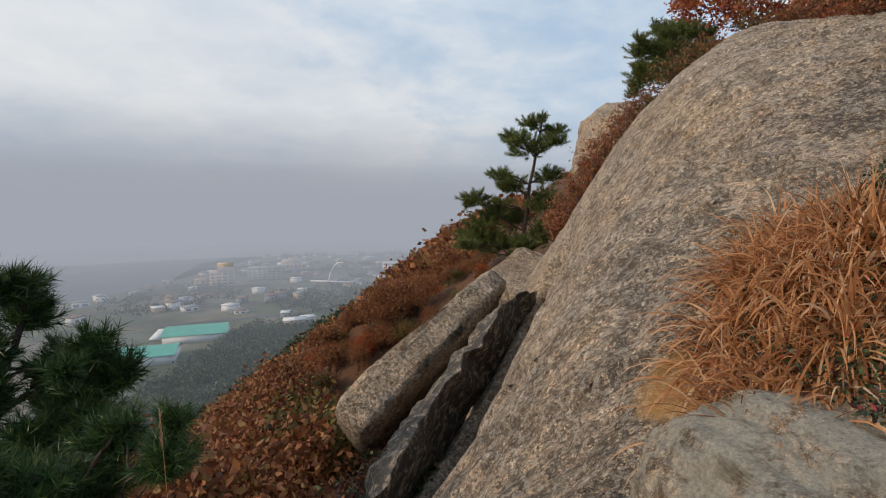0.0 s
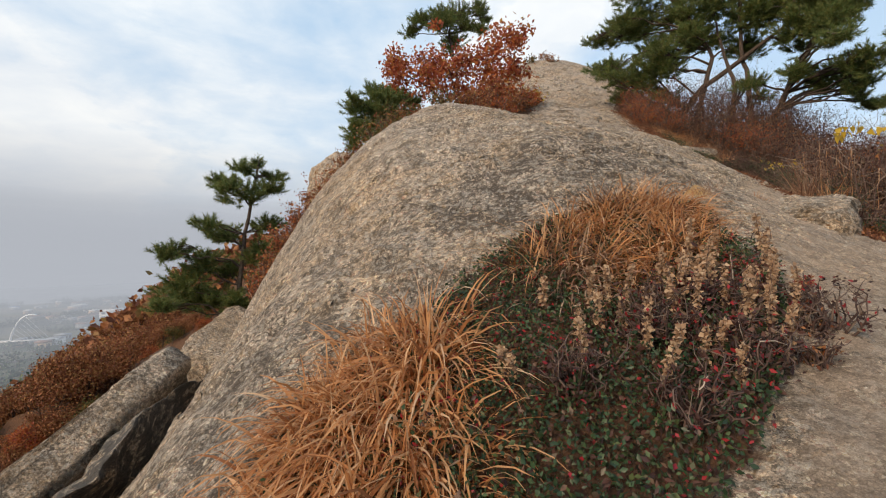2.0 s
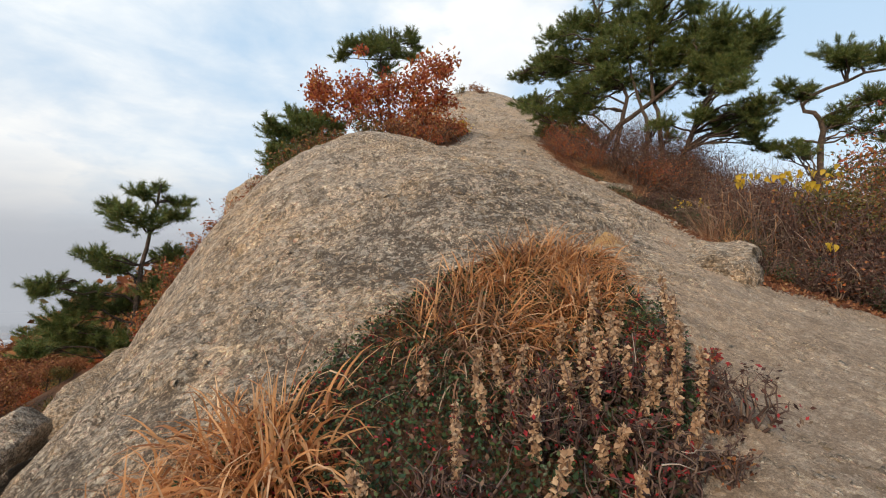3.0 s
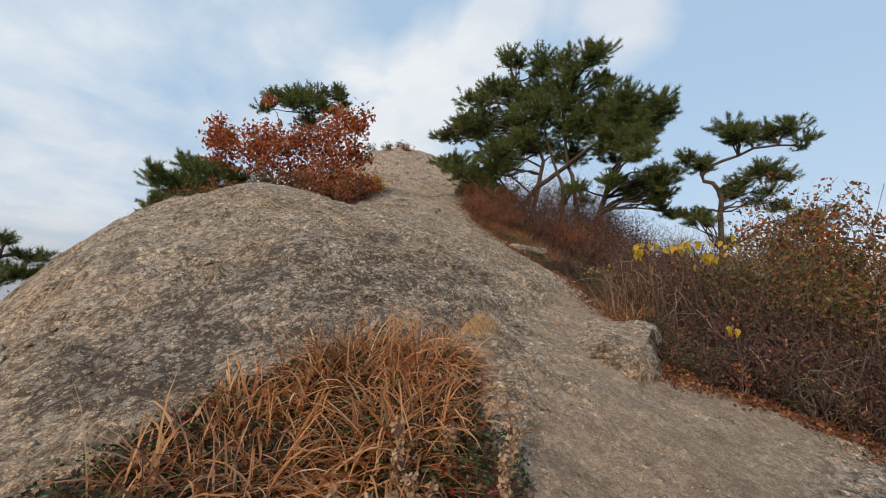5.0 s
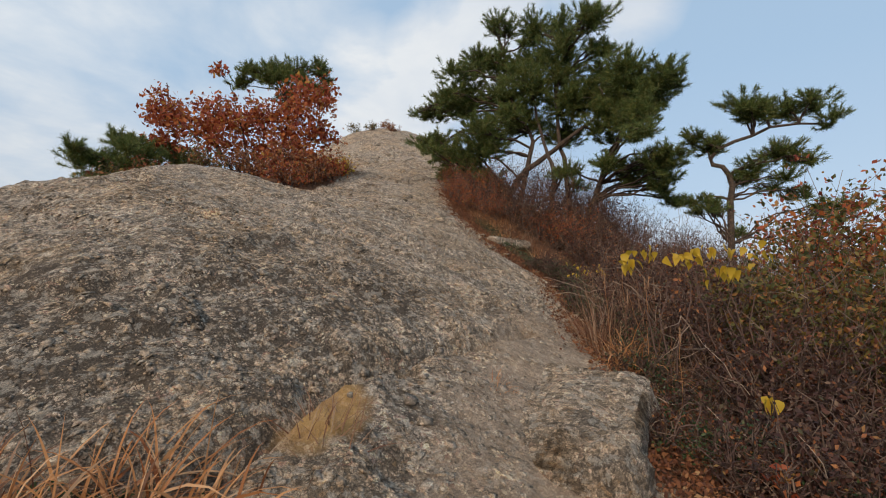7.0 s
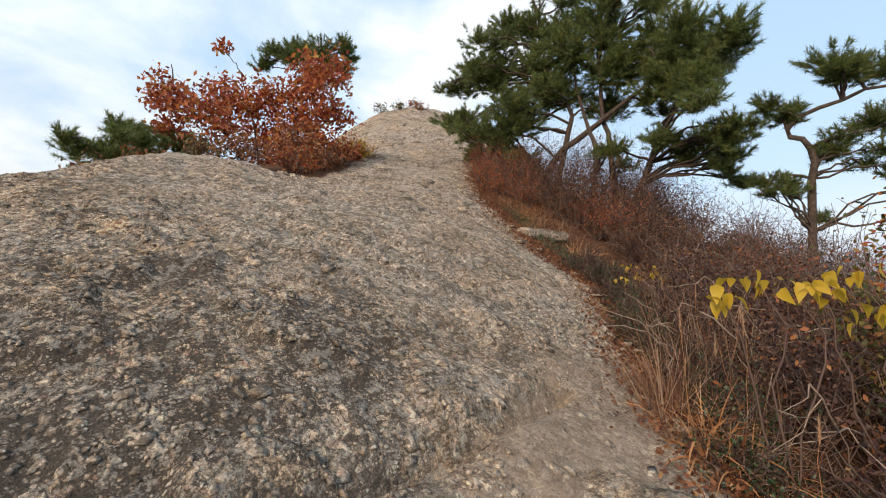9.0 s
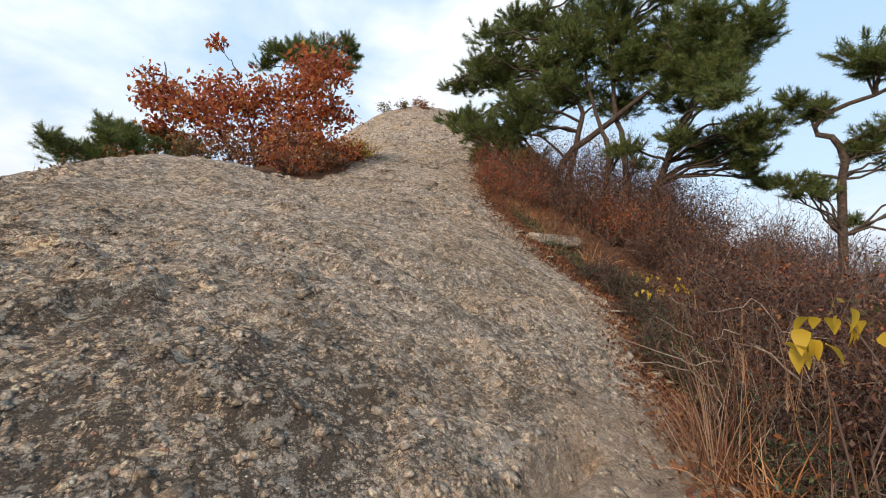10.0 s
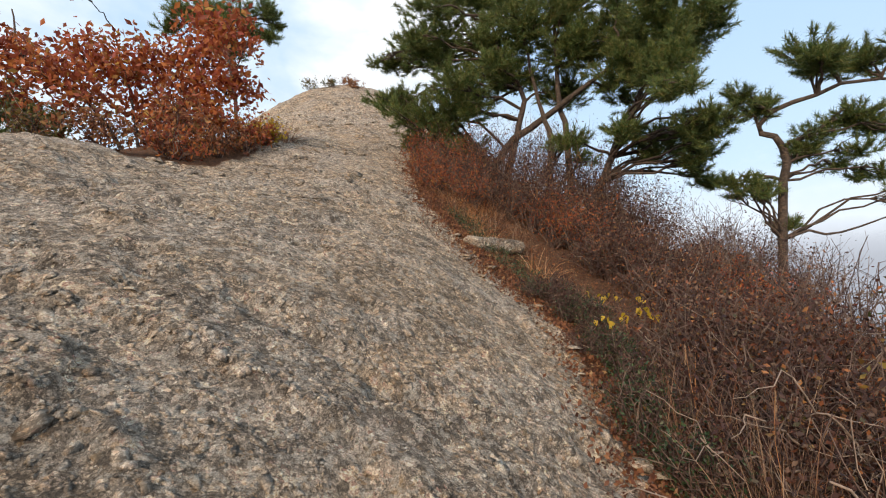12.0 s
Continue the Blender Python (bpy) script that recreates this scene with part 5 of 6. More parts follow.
# low creeping cover in the hollow
r = np.random.default_rng(31)
n = 60000
cx, cy = r.uniform(1.6, 6.2, n), r.uniform(1.1, 3.9, n)
keep = (soil_at(cx, cy) > 0.4) & (cx < 6.0)
cx, cy = cx[keep], cy[keep]
cz = surface(cx, cy) + 0.02 + r.random(len(cx)) ** 1.5 * (0.13 + 0.10 * field(cx, cy, 2.0, 2, 3)) * (1 - 0.75 * smooth(2.45, 2.75, cy - 0.05 * (cx - 4)) * smooth(3.7, 4.1, cx))
s1, s2, s3 = Shape(), Shape(), Shape()
pick = r.random(len(cx))
redzone = field(cx, cy, 1.4, 2, 77) > 0.06
isred = (pick < 0.13) & redzone | (pick < 0.03)
isbrown = (pick > 0.80)
allc = np.column_stack([cx, cy, cz])
leaves(s1, allc[~isred & ~isbrown], 0.028, 0.0, 0.6, r)
leaves(s2, allc[isred], 0.026, 0.0, 0.6, r)
leaves(s3, allc[isbrown], 0.035, 0.3, 0.5, r)
tagged(part("ground_cover", s1, GREEN), "low dark-green creeping leaves in the rock hollow", "ground cover", kind="stuff")
tagged(part("ground_cover", s2, RED), "small crimson leaves scattered in the ground cover", "ground cover", kind="stuff")
tagged(part("ground_cover", s3, PURPLE), "withered purple-brown leaves among the ground cover", "ground cover", kind="stuff")
for i in range(58):
    x, y = 4.2 + r.normal() * 0.6, 2.08 + r.normal() * 0.32
    if soil_at(x, y) > 0.3:
        dry_weed(x, y, r.uniform(0.2, 0.46), 300 + i)
for i in range(15):
    shrub(4.0 + r.uniform(-0.9, 0.8), 2.05 + r.uniform(-0.4, 0.35), 0.22, 0.26, PURPLE, "low wiry purple-brown shrublet in the hollow", 400 + i, 0.03, 180, 10, bare=3, group="wiry shrublets", mat2=RED, share2=0.15)

for i, (x, y) in enumerate(((5.2, 2.05), (4.9, 1.95), (4.6, 1.75), (5.05, 2.3), (4.3, 1.6), (4.75, 2.1))):
    shrub(x, y, 0.13 if x < 5.1 else 0.07, 0.14 if x < 5.1 else 0.07, RED if i % 3 == 0 else PURPLE, "wiry reddish stems along the rim of the hollow", 440 + i, 0.028, 150, 12, bare=3, group="reddish rim shrublets", mat2=RUST, share2=0.4)

# foot of the near rock, valley side
dry_stalk(-1.2, 2.05, 1.98, "pale foxtail grass stalk with a furry head", 5, 0.16, STRAW, lean=0.03)
for i, (x, y, rad, h, mat, mat2) in enumerate(((-1.2, 5.2, 0.7, 0.8, GREEN, PURPLE), (-0.5, 5.9, 0.5, 0.6, GREEN, PURPLE), (-2.2, 6.5, 0.9, 1.2, RUST, OAK), (-3.2, 8.0, 1.1, 1.6, RUST, OAK), (-1.6, 8.2, 0.8, 1.0, PURPLE, RUST), (-4.2, 6.2, 1.0, 1.4, RUST, RUST), (-0.9, 9.4, 0.6, 0.7, PURPLE, GREEN), (-2.8, 5.0, 0.8, 1.0, RUST, GREEN), (-5.0, 9.5, 1.2, 2.0, OAK, RUST))):
    shrub(x, y, rad, h, mat, "leafy shrub on the slope below the rock", 500 + i, 0.085, 1300, 18, mat2=mat2, share2=0.35, group="shrubs on the slope")
for i, (x, y, rad, h) in enumerate(((3.7, 12.4, 0.5, 0.8), (4.1, 12.9, 0.5, 0.9), (4.4, 13.6, 0.6, 1.0), (4.9, 14.1, 0.6, 1.1), (5.3, 14.6, 0.6, 1.2), (5.8, 14.9, 0.7, 1.2), (3.3, 13.2, 0.5, 0.7), (3.9, 14.4, 0.6, 0.9), (4.4, 15.2, 0.6, 0.8), (6.2, 14.6, 0.6, 1.1), (2.9, 11.9, 0.4, 0.5))):
    shrub(x, y, rad, h, RUST, "reddish dry bush in the cleft behind the dome", 520 + i, 0.07, 900, 16, mat2=OAK, share2=0.3, group="bushes in the cleft")
shrub(1.3, 13.6, 0.6, 0.6, OLIVE, "yellow-green low bush on the rock shelf", 540, 0.06, 900, 14, mat2=YELLOW, share2=0.15)
for i, (x, y, rad, h) in enumerate(((1.2, 16.8, 0.9, 1.3), (2.0, 18.4, 1.0, 1.5), (0.2, 18.0, 1.0, 1.4), (4.4, 18.2, 0.9, 1.3))):
    shrub(x, y, rad, h, OLIVE, "olive-brown undergrowth round the young pine", 550 + i, 0.08, 1200, 16, mat2=RUST, share2=0.4, group="undergrowth round the pine")

# brow: low growth under the oak
for i, (x, y, rad, h, mat) in enumerate(((8.6, 13.4, 0.6, 0.6, OLIVE), (9.5, 13.0, 0.6, 0.6, RUST), (10.5, 12.9, 0.6, 0.5, OAK), (6.3, 13.1, 0.6, 0.7, OLIVE), (7.0, 13.5, 0.7, 0.8, OLIVE), (7.5, 13.9, 0.6, 0.7, RUST), (5.7, 12.8, 0.5, 0.5, OLIVE), (11.4, 13.2, 0.7, 0.7, RUST), (12.1, 13.4, 0.6, 0.7, OAK), (12.7, 13.9, 0.5, 0.5, YELLOW), (11.0, 13.9, 0.8, 1.0, RUST), (8.0, 14.2, 0.6, 0.7, RUST))):
    shrub(x, y, rad, h, mat, "low autumn growth along the brow of the rock", 560 + i, 0.08, 700, 14, mat2=RUST, share2=0.3, group="growth along the brow")
tussock(13.9, 15.2, 160, 0.7, RUSTY_STRAW, "reddish upright grass clump on the upper rock", 580, 0.2, bend=0.5, width=0.012)
for i, (x, y) in enumerate(((20.6, 23.4), (21.2, 22.3), (20.5, 25.3), (21.6, 23.6))):
    shrub(x, y, 0.5, 0.42, RUST if i % 2 else OLIVE, "small bush on the summit rock", 585 + i, 0.08, 420, 9, bare=1, group="summit bushes")

# ---- thicket along the ridge ----
tr = np.random.default_rng(41)
LABELS = {"p": "tangled purple-brown thicket of twiggy shrubs", "r": "rust-red dry shrub beside the rock edge", "o": "olive and yellow shrub at the ridge edge", "x": "orange-leaved low shrub at the foot of the pine"}
TM = {"p": (PURPLE, RUST), "r": (PURPLE, RUST), "o": (OLIVE, RUST), "x": (OAK, RUST)}
spots = []
for i in range(74):
    y = tr.uniform(1.4, 10.5)
    x = float(edge_x(y)) + (2.4 if y > 6.5 else 1.9 if y > 5.5 else 1.25) + tr.random() ** 1.3 * 3.6
    spots.append((x, y - 0.35 * (x - edge_x(y)), tr.uniform(0.5, 0.85), tr.uniform(0.65, 1.15) * (0.6 if y < 3.4 else 1.0), "pprrx"[int(tr.integers(0, 5))] if y > 3.0 else "ppo"[int(tr.integers(0, 3))]))
spots += [(10.5, 2.3, 0.6, 1.0, "p"), (11.2, 1.7, 0.9, 1.5, "o"), (10.2, 1.6, 0.7, 0.8, "p"), (11.0, 2.7, 0.7, 1.2, "o"), (12.2, 3.0, 0.8, 1.4, "o"), (11.3, 4.2, 0.55, 0.75, "p"), (11.9, 4.75, 0.6, 0.8, "p"), (12.5, 4.3, 0.7, 0.9, "p"), (12.0, 3.7, 0.7, 0.9, "r"), (11.2, 3.5, 0.6, 0.8, "p"), (12.9, 5.1, 0.7, 0.9, "r"), (10.7, 3.3, 0.6, 0.8, "p"), (13.2, 4.3, 0.8, 1.0, "p"), (13.7, 5.7, 0.7, 1.0, "r"), (12.8, 3.3, 0.8, 1.0, "p"), (9.0, 2.1, 0.5, 0.5, "p"), (9.8, 2.6, 0.6, 0.7, "p"), (11.2, 2.2, 0.9, 1.6, "o"), (12.4, 2.4, 1.0, 1.9, "o"), (12.0, 1.5, 1.0, 1.6, "o"), (10.6, 1.4, 0.8, 1.1, "p"), (13.4, 1.8, 1.0, 1.9, "o"), (9.6, 1.2, 0.7, 0.8, "p"), (10.3, 2.2, 0.6, 0.9, "p"),
          (17.6, 8.6, 1.0, 1.7, "r"), (18.3, 8.1, 0.9, 1.6, "p"), (16.5, 9.9, 0.7, 0.9, "r"), (17.2, 10.6, 0.8, 1.0, "p"), (18.3, 9.6, 0.9, 1.3, "p"), (19.2, 9.0, 0.9, 1.3, "p"),
          (16.4, 11.2, 0.8, 1.0, "x"), (15.7, 11.7, 0.55, 0.8, "x"), (16.1, 12.4, 0.6, 0.9, "x"), (15.4, 11.0, 0.45, 0.6, "x"), (16.9, 12.0, 0.8, 1.1, "x"), (17.5, 12.9, 0.8, 1.0, "x"), (15.9, 10.4, 0.6, 0.7, "x"), (17.5, 10.3, 1.0, 1.7, "p"), (18.2, 9.8, 1.0, 1.8, "p"), (18.9, 9.3, 1.0, 1.7, "r"), (17.0, 10.9, 0.9, 1.5, "p"), (19.6, 8.6, 1.0, 1.6, "p"), (18.0, 11.3, 0.9, 1.2, "r"), (19.5, 7.6, 0.9, 1.4, "p"), (20.4, 6.8, 0.9, 1.3, "p"), (21.6, 6.2, 0.9, 1.2, "p"), (22.2, 5.0, 0.9, 1.3, "p"),
          (16.6, 9.3, 0.9, 1.5, "r"), (17.4, 9.3, 1.0, 1.9, "p"), (18.6, 8.8, 1.0, 1.8, "p"), (17.0, 10.0, 0.9, 1.6, "r"), (19.4, 8.0, 1.0, 1.7, "r"), (20.3, 5.6, 1.0, 1.5, "p"), (20.9, 4.9, 1.0, 1.6, "r"),
          (18.3, 10.9, 1.0, 2.4, "p"), (18.9, 10.2, 1.0, 2.4, "r"), (19.4, 9.6, 1.0, 2.3, "p"), (17.7, 11.6, 0.9, 2.0, "r"), (20.0, 9.0, 1.0, 2.0, "p")]
for i, (x, y, rad, h, c) in enumerate(spots):
    shrub(x, y, rad, h, TM[c][0], LABELS[c], 600 + i, 0.042 if c != "o" else 0.055, 1150 if c != "o" else 2000, 20, mat2=TM[c][1], share2=0.22 if c in "ox" else 0.3 if c == "r" else 0.12, bare=14, group="thicket along the ridge")
for i, (x, y, top) in enumerate(((13.3, 2.35, 4.45), (13.9, 1.9, 4.3), (13.5, 1.35, 4.1), (14.3, 2.6, 4.6), (12.6, 1.0, 3.8))):
    shrub(x, y, 0.95, top - float(surface(x, y)), OAK if i != 1 else OLIVE, "tall orange-leaved shrub rising over the thicket", 680 + i, 0.085, 2800, 24, mat2=OLIVE if i != 1 else OAK, share2=0.45, bare=8, group="orange shrubs in the thicket")
for i in range(6):
    y = tr.uniform(4.5, 8.0)
    x = float(edge_x(y)) + tr.uniform(2.0, 6.0)
    shrub(x, y - 1.0, 0.8, 1.6, PURPLE, "bare grey twiggy shrub with few leaves", 700 + i, 0.05, 90, 22, bare=26, group="bare shrubs")

# broad-bladed clump at the rock edge
tussock(9.55, 3.60, 60, 0.42, STRAW, "broad-bladed straw-coloured grass clump beside the ledge", 718, 0.16, (-0.2, 0.0), 1.5, 0.018, "dry grass by the thicket", 1.1)
tussock(9.75, 3.45, 40, 0.46, STRAW, "broad-bladed straw-coloured grass clump beside the ledge", 719, 0.14, (0.1, -0.2), 1.4, 0.016, "dry grass by the thicket", 1.2)

# tall dry grasses at the rock edge
for i in range(6):
    y = tr.uniform(3.5, 4.9)
    tussock(float(edge_x(y)) + tr.uniform(0.7, 1.2), y, 55, tr.uniform(0.8, 1.15), RUSTY_STRAW, "tall thin stems of pinkish dry grass in the thicket", 900 + i, 0.2, (tr.uniform(-0.25, 0.25), tr.uniform(-0.25, 0.25)), 0.5, 0.006, "dry grass by the thicket", 2.2)
for i, (x, y, n, L, mat, b) in enumerate(((9.75, 3.66, 170, 0.50, STRAW, 0.9), (9.7, 3.95, 110, 0.8, RUSTY_STRAW, 0.3), (10.0, 4.05, 130, 0.85, RUSTY_STRAW, 0.3), (10.35, 4.05, 120, 0.8, RUSTY_STRAW, 0.35), (10.1, 3.75, 90, 0.8, RUSTY_STRAW, 0.35), (9.9, 3.3, 110, 0.75, RUSTY_STRAW, 0.4), (11.6, 4.8, 120, 0.8, RUSTY_STRAW, 0.4), (11.0, 4.3, 90, 0.75, RUSTY_STRAW, 0.4), (12.9, 5.9, 120, 0.7, RUSTY_STRAW, 0.5), (13.8, 6.7, 120, 0.6, RUSTY_STRAW, 0.6), (14.6, 7.9, 120, 0.6, STRAW, 0.7), (15.4, 8.8, 120, 0.6, RUSTY_STRAW, 0.6), (10.8, 2.9, 110, 0.9, RUSTY_STRAW, 0.35), (11.5, 3.3, 90, 0.9, RUSTY_STRAW, 0.35), (9.0, 2.75, 60, 0.45, RUSTY_STRAW, 0.9), (12.2, 4.9, 80, 0.8, STRAW, 0.5), (16.2, 9.9, 120, 0.6, RUSTY_STRAW, 0.6), (10.35, 4.3, 50, 0.4, RUSTY_STRAW, 0.9))):
    tussock(x, y, int(n * 0.75), L * 0.9, mat, "upright dry grass clump in front of the thicket", 720 + i, 0.20, (((i * 37) % 11 - 5) * 0.06, ((i * 53) % 11 - 5) * 0.06), b * 1.6, 0.010 if mat is STRAW else 0.006, "dry grass by the thicket", 1.35)
for i in range(30):
    y = tr.uniform(5.6, 12.0)
    tussock(float(edge_x(y)) + tr.uniform(0.55, 2.1), y, 80, tr.uniform(0.28, 0.5), RUSTY_STRAW if i % 3 else STRAW, "tangled dry grass on the litter strip", 860 + i, 0.24, (tr.uniform(-0.3, 0.3), tr.uniform(-0.3, 0.3)), 1.2, 0.008, "dry grass on the litter strip", 1.0)
tussock(7.72, 3.62, 60, 0.13, STRAW, "small orange grass tuft in a crack of the rock", 745, 0.08, bend=0.8, width=0.005)
tussock(6.35, 3.5, 90, 0.22, RUSTY_STRAW, "thin reddish grass at the end of the hollow", 746, 0.16, bend=0.6, width=0.005)
for i, (x, y, h) in enumerate(((9.55, 3.7, 0.85), (9.75, 3.45, 0.95), (10.4, 3.75, 0.9), (10.9, 4.1, 0.95), (11.5, 4.6, 0.9), (10.1, 3.5, 0.8), (9.3, 3.0, 0.7))):
    dry_stalk(x, y, h, "tall dry grass stalk with a feathery seed head", 750 + i, 0.14)


def big_leaf(length, curl, seed):
    """A heart-shaped leaf with a raised midrib."""
    r = np.random.default_rng(seed)
    f = np.linspace(0, 1, 7)
    w = 0.42 * length * np.sin(np.pi * f ** 0.62) ** 0.8 * (1 - 0.25 * f)
    w[0], w[-1] = 0.002, 0.001
    z = -curl * length * f ** 2
    rows = [np.column_stack([f * length, -w, z + w * 0.25]), np.column_stack([f * length, 0 * w, z]), np.column_stack([f * length, w, z + w * 0.25])]
    i = np.arange(6)
    v = np.concatenate(rows)
    q = np.concatenate([np.stack([i, i + 1, 8 + i, 7 + i], -1), np.stack([7 + i, 8 + i, 15 + i, 14 + i], -1)])
    return Shape().add(v, None, q).mesh("leaf", True)


LEAF_MESHES = [big_leaf(0.085, 0.5, 1), big_leaf(0.065, 0.3, 2), big_leaf(0.095, 0.7, 3)]
for me in LEAF_MESHES:
    me.materials.append(YELLOW)


def leafy_sapling(x, y, tops, label, seed, per=7, spread=0.16):
    """A sapling with large drooping leaves at the ends of its twigs."""
    r = np.random.default_rng(seed)
    z = float(surface(x, y))
    ob = thing("yellow_sapling", (x, y, z), label, "shrub", "yellow-leaved saplings")
    for tx, ty, tz in tops:
        s = Shape()
        e = np.array([tx - x, ty - y, tz - z])
        tube(s, wobble((0, 0, -0.05), e, 8, 0.08, r, -0.1), np.linspace(0.009, 0.003, 8), 5)
        stem = part("stem", s, TWIG, ob)
        for k in range(per):
            lf = part("leaf", LEAF_MESHES[int(r.integers(0, 3))], None, stem)
            a = r.uniform(0, 2 * np.pi)
            lf.matrix_basis = Matrix.Translation(e + r.normal(size=3) * spread * np.array([0.6, 0.6, 0.25])) @ Matrix.Rotation(a, 4, "Z") @ Matrix.Rotation(r.uniform(0.3, 1.2), 4, "Y") @ Matrix.Rotation(r.normal() * 0.4, 4, "X")


leafy_sapling(9.7, 3.2, [(9.34, 3.42, 3.60), (9.55, 3.3, 3.70), (9.8, 3.1, 3.66)], "slender sapling with large drooping yellow leaves", 1, 9, 0.11)
leafy_sapling(10.2, 2.7, [(9.85, 3.05, 3.62), (10.1, 2.9, 3.75), (10.4, 2.6, 3.7), (10.0, 2.75, 3.5)], "slender sapling with large drooping yellow leaves", 2, 11, 0.15)
leafy_sapling(8.75, 2.2, [(8.66, 2.25, 2.62)], "short seedling with two yellow leaves above the litter", 3, 4, 0.07)
leafy_sapling(13.2, 5.6, [(12.9, 5.9, 3.75), (13.3, 5.7, 3.85), (13.6, 6.2, 4.0)], "small yellow-leaved bush near the rock edge", 4, 8, 0.2)
shrub(8.62, 2.2, 0.12, 0.36, OAK, "small orange-red seedling beside the yellow leaves", 790, 0.07, 26, 6, bare=2)

for i, (x, y) in enumerate(((9.3, 3.05), (9.6, 3.25), (9.2, 2.7), (9.7, 2.9), (10.0, 3.2), (9.5, 3.45), (8.9, 2.5), (10.2, 3.55), (8.6, 2.35))):
    shrub(x, y, 0.24, 0.20, GREEN if i % 2 else PURPLE, "low dark heathy shrublet beside the ledge", 770 + i, 0.026, 420, 12, bare=4, group="low shrublets by the ledge", mat2=PURPLE, share2=0.4)

for i in range(56):
    y = tr.uniform(3.4, 7.6)
    shrub(float(edge_x(y)) + tr.uniform(0.3, 0.8), y, tr.uniform(0.2, 0.32), tr.uniform(0.22, 0.46), GREEN if i % 3 else PURPLE, "low dark evergreen shrublet along the rock edge", 820 + i, 0.026, 480, 10, bare=2, group="evergreen shrublets", mat2=PURPLE, share2=0.35)

for i in range(26):
    y = tr.uniform(0.4, 2.9)
    shrub(float(edge_x(y)) + tr.uniform(0.2, 1.1), y, tr.uniform(0.2, 0.34), tr.uniform(0.2, 0.42), PURPLE if i % 3 else GREEN, "low dark heathy shrublet beyond the rock edge", 860 + i, 0.028, 420, 12, bare=5, group="low shrublets by the ledge", mat2=RUST, share2=0.2)

# dead branches in the thicket
for i, (a, b, g) in enumerate((((11.0, 4.1, 2.9), (9.9, 4.15, 3.35), 0.012), ((11.3, 3.6, 2.8), (10.3, 3.9, 3.45), 0.014), ((12.2, 3.9, 2.9), (10.9, 4.3, 3.5), 0.012), ((10.9, 2.9, 2.4), (9.7, 3.1, 3.1), 0.012), ((11.6, 4.0, 3.0), (10.8, 4.5, 3.35), 0.010), ((11.9, 3.7, 3.0), (11.1, 4.1, 3.7), 0.011), ((11.2, 1.2, 2.0), (9.9, 1.5, 2.3), 0.012), ((10.0, 1.7, 2.0), (9.1, 2.1, 2.1), 0.014), ((9.7, 1.5, 1.95), (8.9, 1.9, 2.0), 0.010))):
    r = np.random.default_rng(800 + i)
    ob = thing("dead_branch", a, "bleached dead branch caught in the thicket", "branch", "dead branches")
    a, b = np.array(a), np.array(b)
    b = b - a
    a = a * 0
    s = Shape()
    line = wobble(a, b, 12, 0.10, r)
    tube(s, line, np.linspace(g, g * 0.4, 12), 6)
    part("limb", s, DEADWOOD, ob)
    for k in range(6):
        q = line[r.integers(3, 12)]
        t = Shape()
        tube(t, wobble(q, q + r.normal(size=3) * 0.25 + (b - a) * 0.15, 6, 0.15, r), np.linspace(g * 0.4, 0.002, 6), 4)
        part("side_twig", t, DEADWOOD, ob)

# leaf litter along the edge of the rock
r = np.random.default_rng(51)
n = 42000
ly = r.uniform(0.8, 15.5, n)
lx = edge_x(ly) + 0.15 + r.normal(size=n) * 0.28 + np.abs(r.normal(size=n)) * (0.7 + 0.7 * (ly > 5.5)) * (r.random(n) < 0.6)
nx = np.column_stack([lx, ly, surface(lx, ly) + 0.008 + r.random(n) * 0.03])
s = Shape()
leaves(s, nx, 0.042, 0.0, 0.55, r)
tagged(part("leaf_litter", s, LITTER), "drift of rust-brown fallen leaves along the rock edge", "leaves", kind="stuff")
n = 9000
ly = r.uniform(0.8, 10, n)
lx = edge_x(ly) + 0.35 + np.abs(r.normal(size=n)) * 0.5
s = Shape()
leaves(s, np.column_stack([lx, ly, surface(lx, ly) + 0.02 + r.random(n) * 0.16]), 0.03, 0.0, 0.6, r)
tagged(part("ground_cover", s, GREEN), "low dark-green cover at the foot of the thicket", "ground cover", kind="stuff")

# ---- pebbles bedded in the rock ----
r = np.random.default_rng(61)


def pebble_fields(count, x0, x1, y0, y1, small, big):
    x, y = r.uniform(x0, x1, count), r.uniform(y0, y1, count)
    soil = soil_at(x, y)
    keep = (soil < 0.35) & (ochre_at(x, y) < 0.3) & (field(x, y, 1.3, 3, 19) > -0.2 + 0.12 * worn_at(x, y))
    x, y = x[keep], y[keep]
    rad = small + (big - small) * r.random(len(x)) ** 3.2
    return x, y, rad


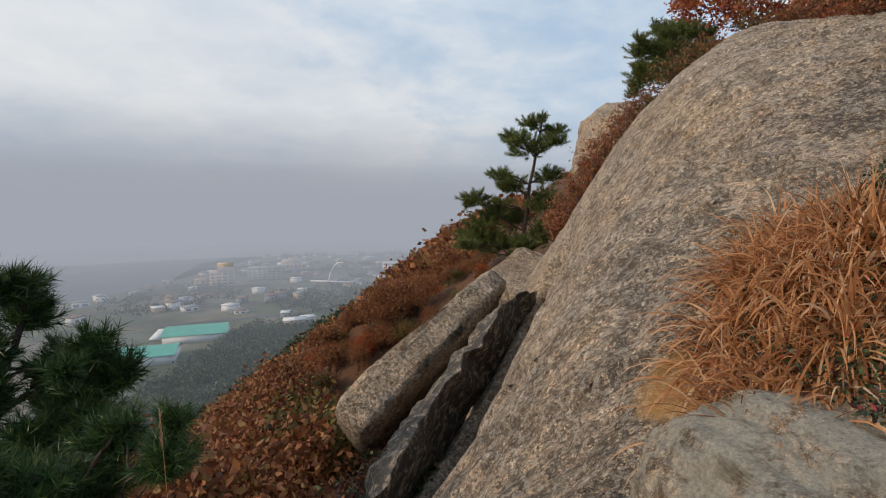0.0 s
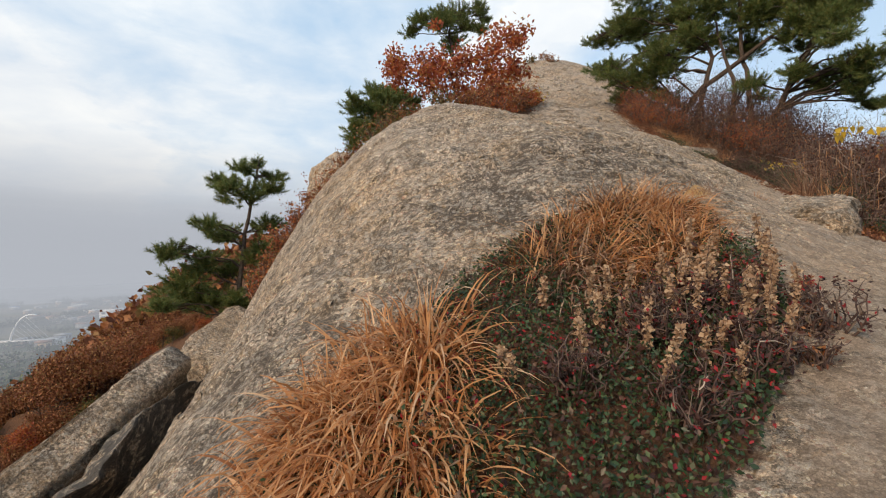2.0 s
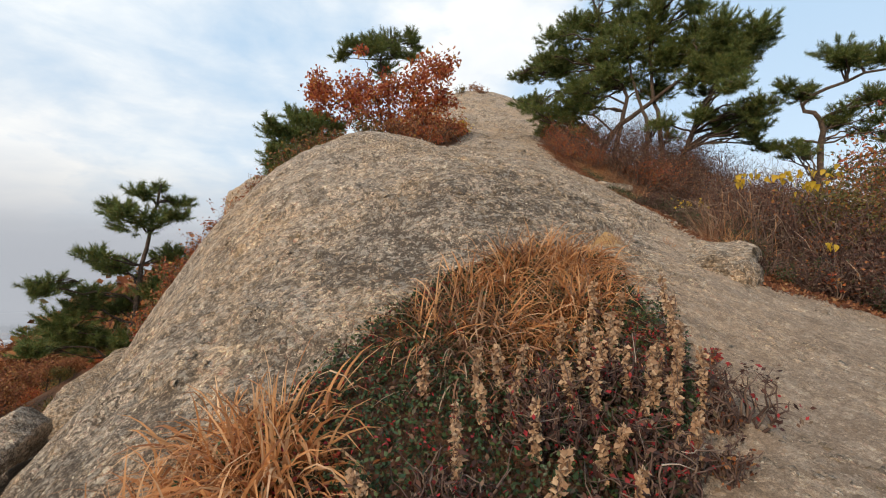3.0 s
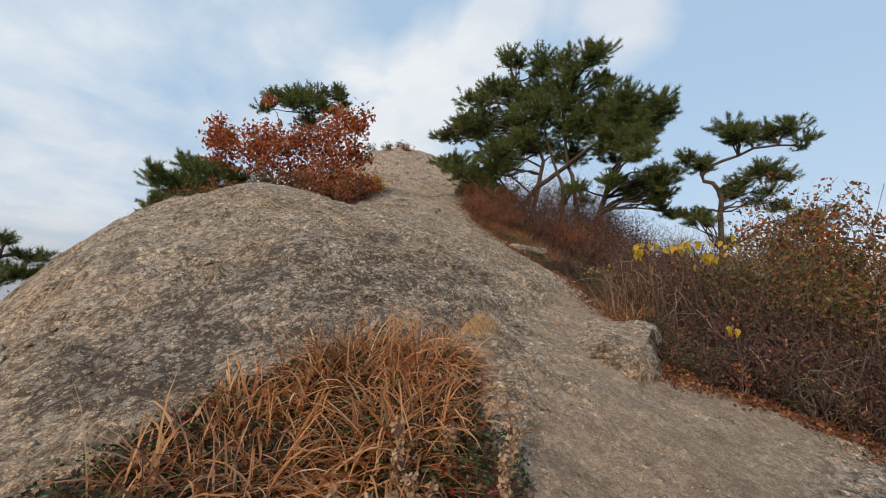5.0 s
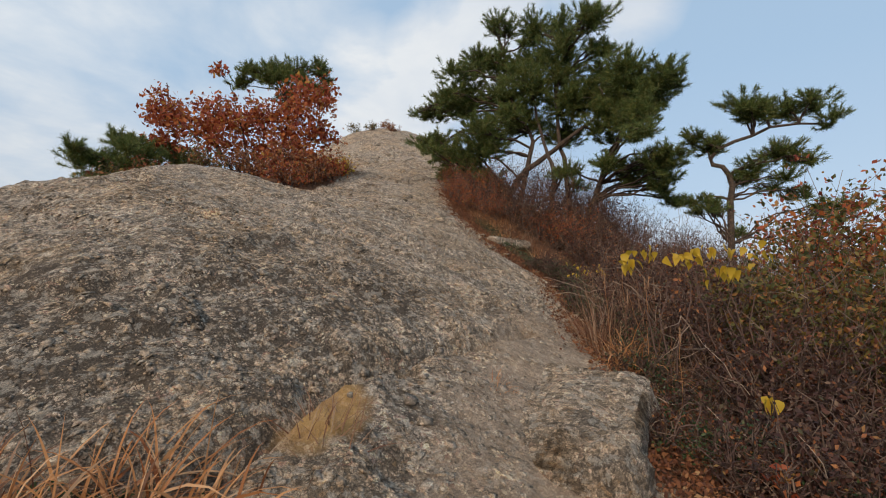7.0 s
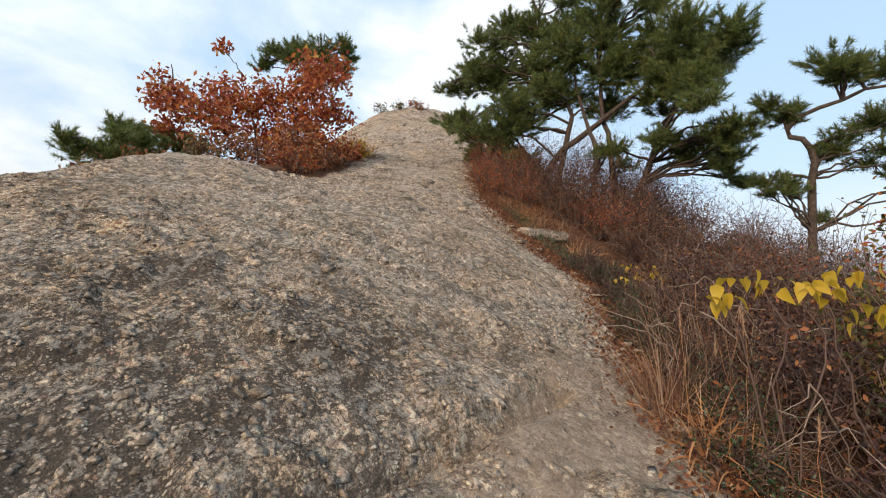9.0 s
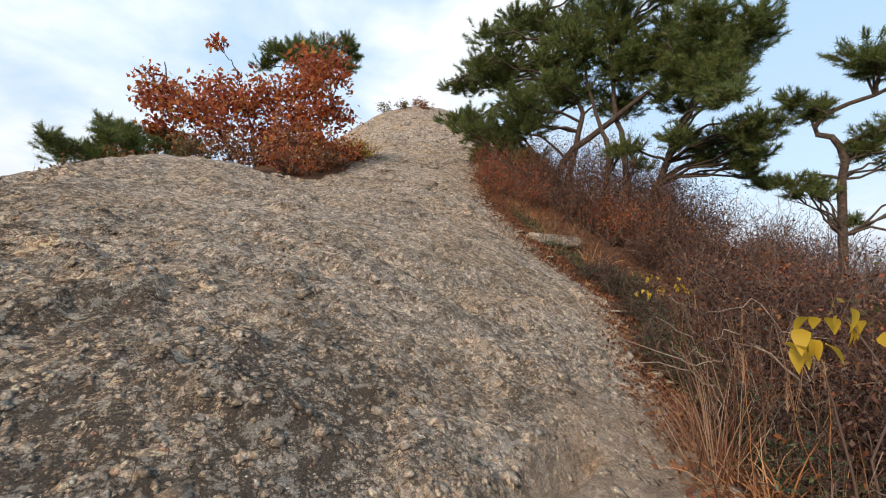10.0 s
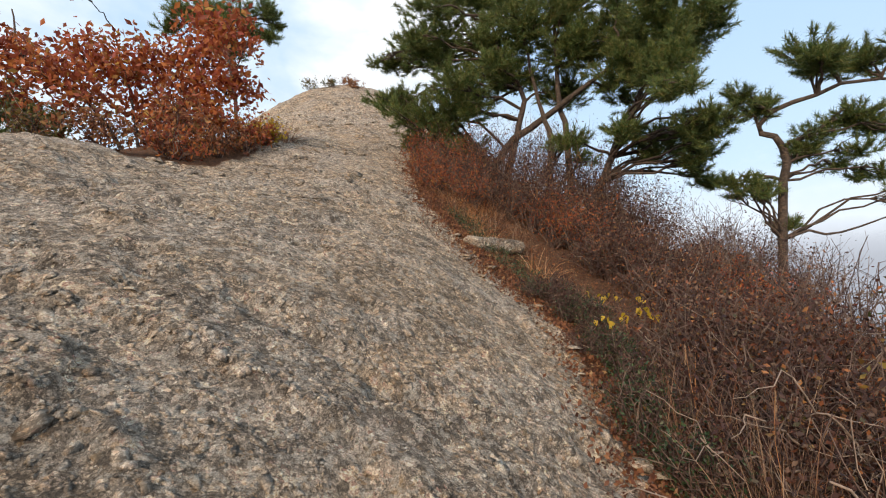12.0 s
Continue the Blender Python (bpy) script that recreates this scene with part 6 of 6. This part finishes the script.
def stones(x, y, rad, sh):
    n = len(x)
    z = surface(x, y)
    gx, gy = (surface(x + 0.08, y) - surface(x - 0.08, y)) / 0.16, (surface(x, y + 0.08) - surface(x, y - 0.08)) / 0.16
    nor = unit(np.column_stack([-gx, -gy, np.ones(n)]))
    a = unit(np.cross(nor, r.normal(size=(n, 3))))
    b = np.cross(nor, a)
    v = ICO_V[None] + 1.15 * (r.random((n, 12, 3)) - 0.5)
    sx, sy, sz = rad * r.uniform(0.8, 1.4, n), rad * r.uniform(0.7, 1.0, n), rad * r.uniform(0.2, 0.42, n)
    p = np.column_stack([x, y, z])[:, None] - nor[:, None] * (0.35 * sz)[:, None, None]
    p = p + v[..., :1] * (a * sx[:, None])[:, None] + v[..., 1:2] * (b * sy[:, None])[:, None] + v[..., 2:] * (nor * sz[:, None])[:, None]
    f = np.arange(n)[:, None, None] * 12 + ICO_F[None]
    sh.add(p.reshape(-1, 3), f.reshape(-1, 3))


bed = Shape()
stones(*pebble_fields(40000, -0.2, 14.5, 0.8, 11.0, 0.009, 0.034), bed)
stones(*pebble_fields(40000, 5.0, 11.5, 2.6, 8.0, 0.006, 0.024), bed)
stones(*pebble_fields(9000, 10, 22, 9, 24, 0.03, 0.10), bed)
tagged(part("pebbles", bed, PEBBLE, rock_dome, smooth=False), "pebbles bedded in the conglomerate", kind="stuff")
STONE_MESHES = []
for k in range(8):
    v = (ICO_V + 1.0 * (r.random((12, 3)) - 0.5)) * np.array([1.2, 0.85, 0.24])
    me = Shape().add(v, ICO_F).mesh("stone")
    me.materials.append(PEBBLE)
    STONE_MESHES.append(me)
for k in range(280):
    x, y = r.uniform(6.6, 11.0), r.uniform(3.2, 6.6)
    if soil_at(x, y) > 0.4:
        continue
    ob = part("stone", STONE_MESHES[k % 8], None, rock_dome)
    gx, gy = float(surface(x + 0.08, y) - surface(x - 0.08, y)) / 0.16, float(surface(x, y + 0.08) - surface(x, y - 0.08)) / 0.16
    turn = Vector((0, 0, 1)).rotation_difference(Vector((-gx, -gy, 1)).normalized()).to_matrix().to_4x4()
    sc = 0.022 + 0.03 * r.random() ** 2
    ob.matrix_basis = Matrix.Translation((x, y, float(surface(x, y)))) @ turn @ Matrix.Rotation(r.uniform(0, 6.3), 4, "Z") @ Matrix.Scale(sc, 4)
for k in range(22):
    y = r.uniform(3.4, 9.5)
    x = float(edge_x(y)) + r.normal() * 0.16
    ob = part("loose_stone", STONE_MESHES[k % 8], None)
    sc = r.uniform(0.05, 0.10)
    ob.matrix_basis = Matrix.Translation((x, y, float(surface(x, y)) + sc * 0.2)) @ Matrix.Rotation(r.uniform(0, 6.3), 4, "Z") @ Matrix.Scale(sc, 4)
    tagged(ob, "loose pale stone lying at the rock edge", "stone", "loose stones")
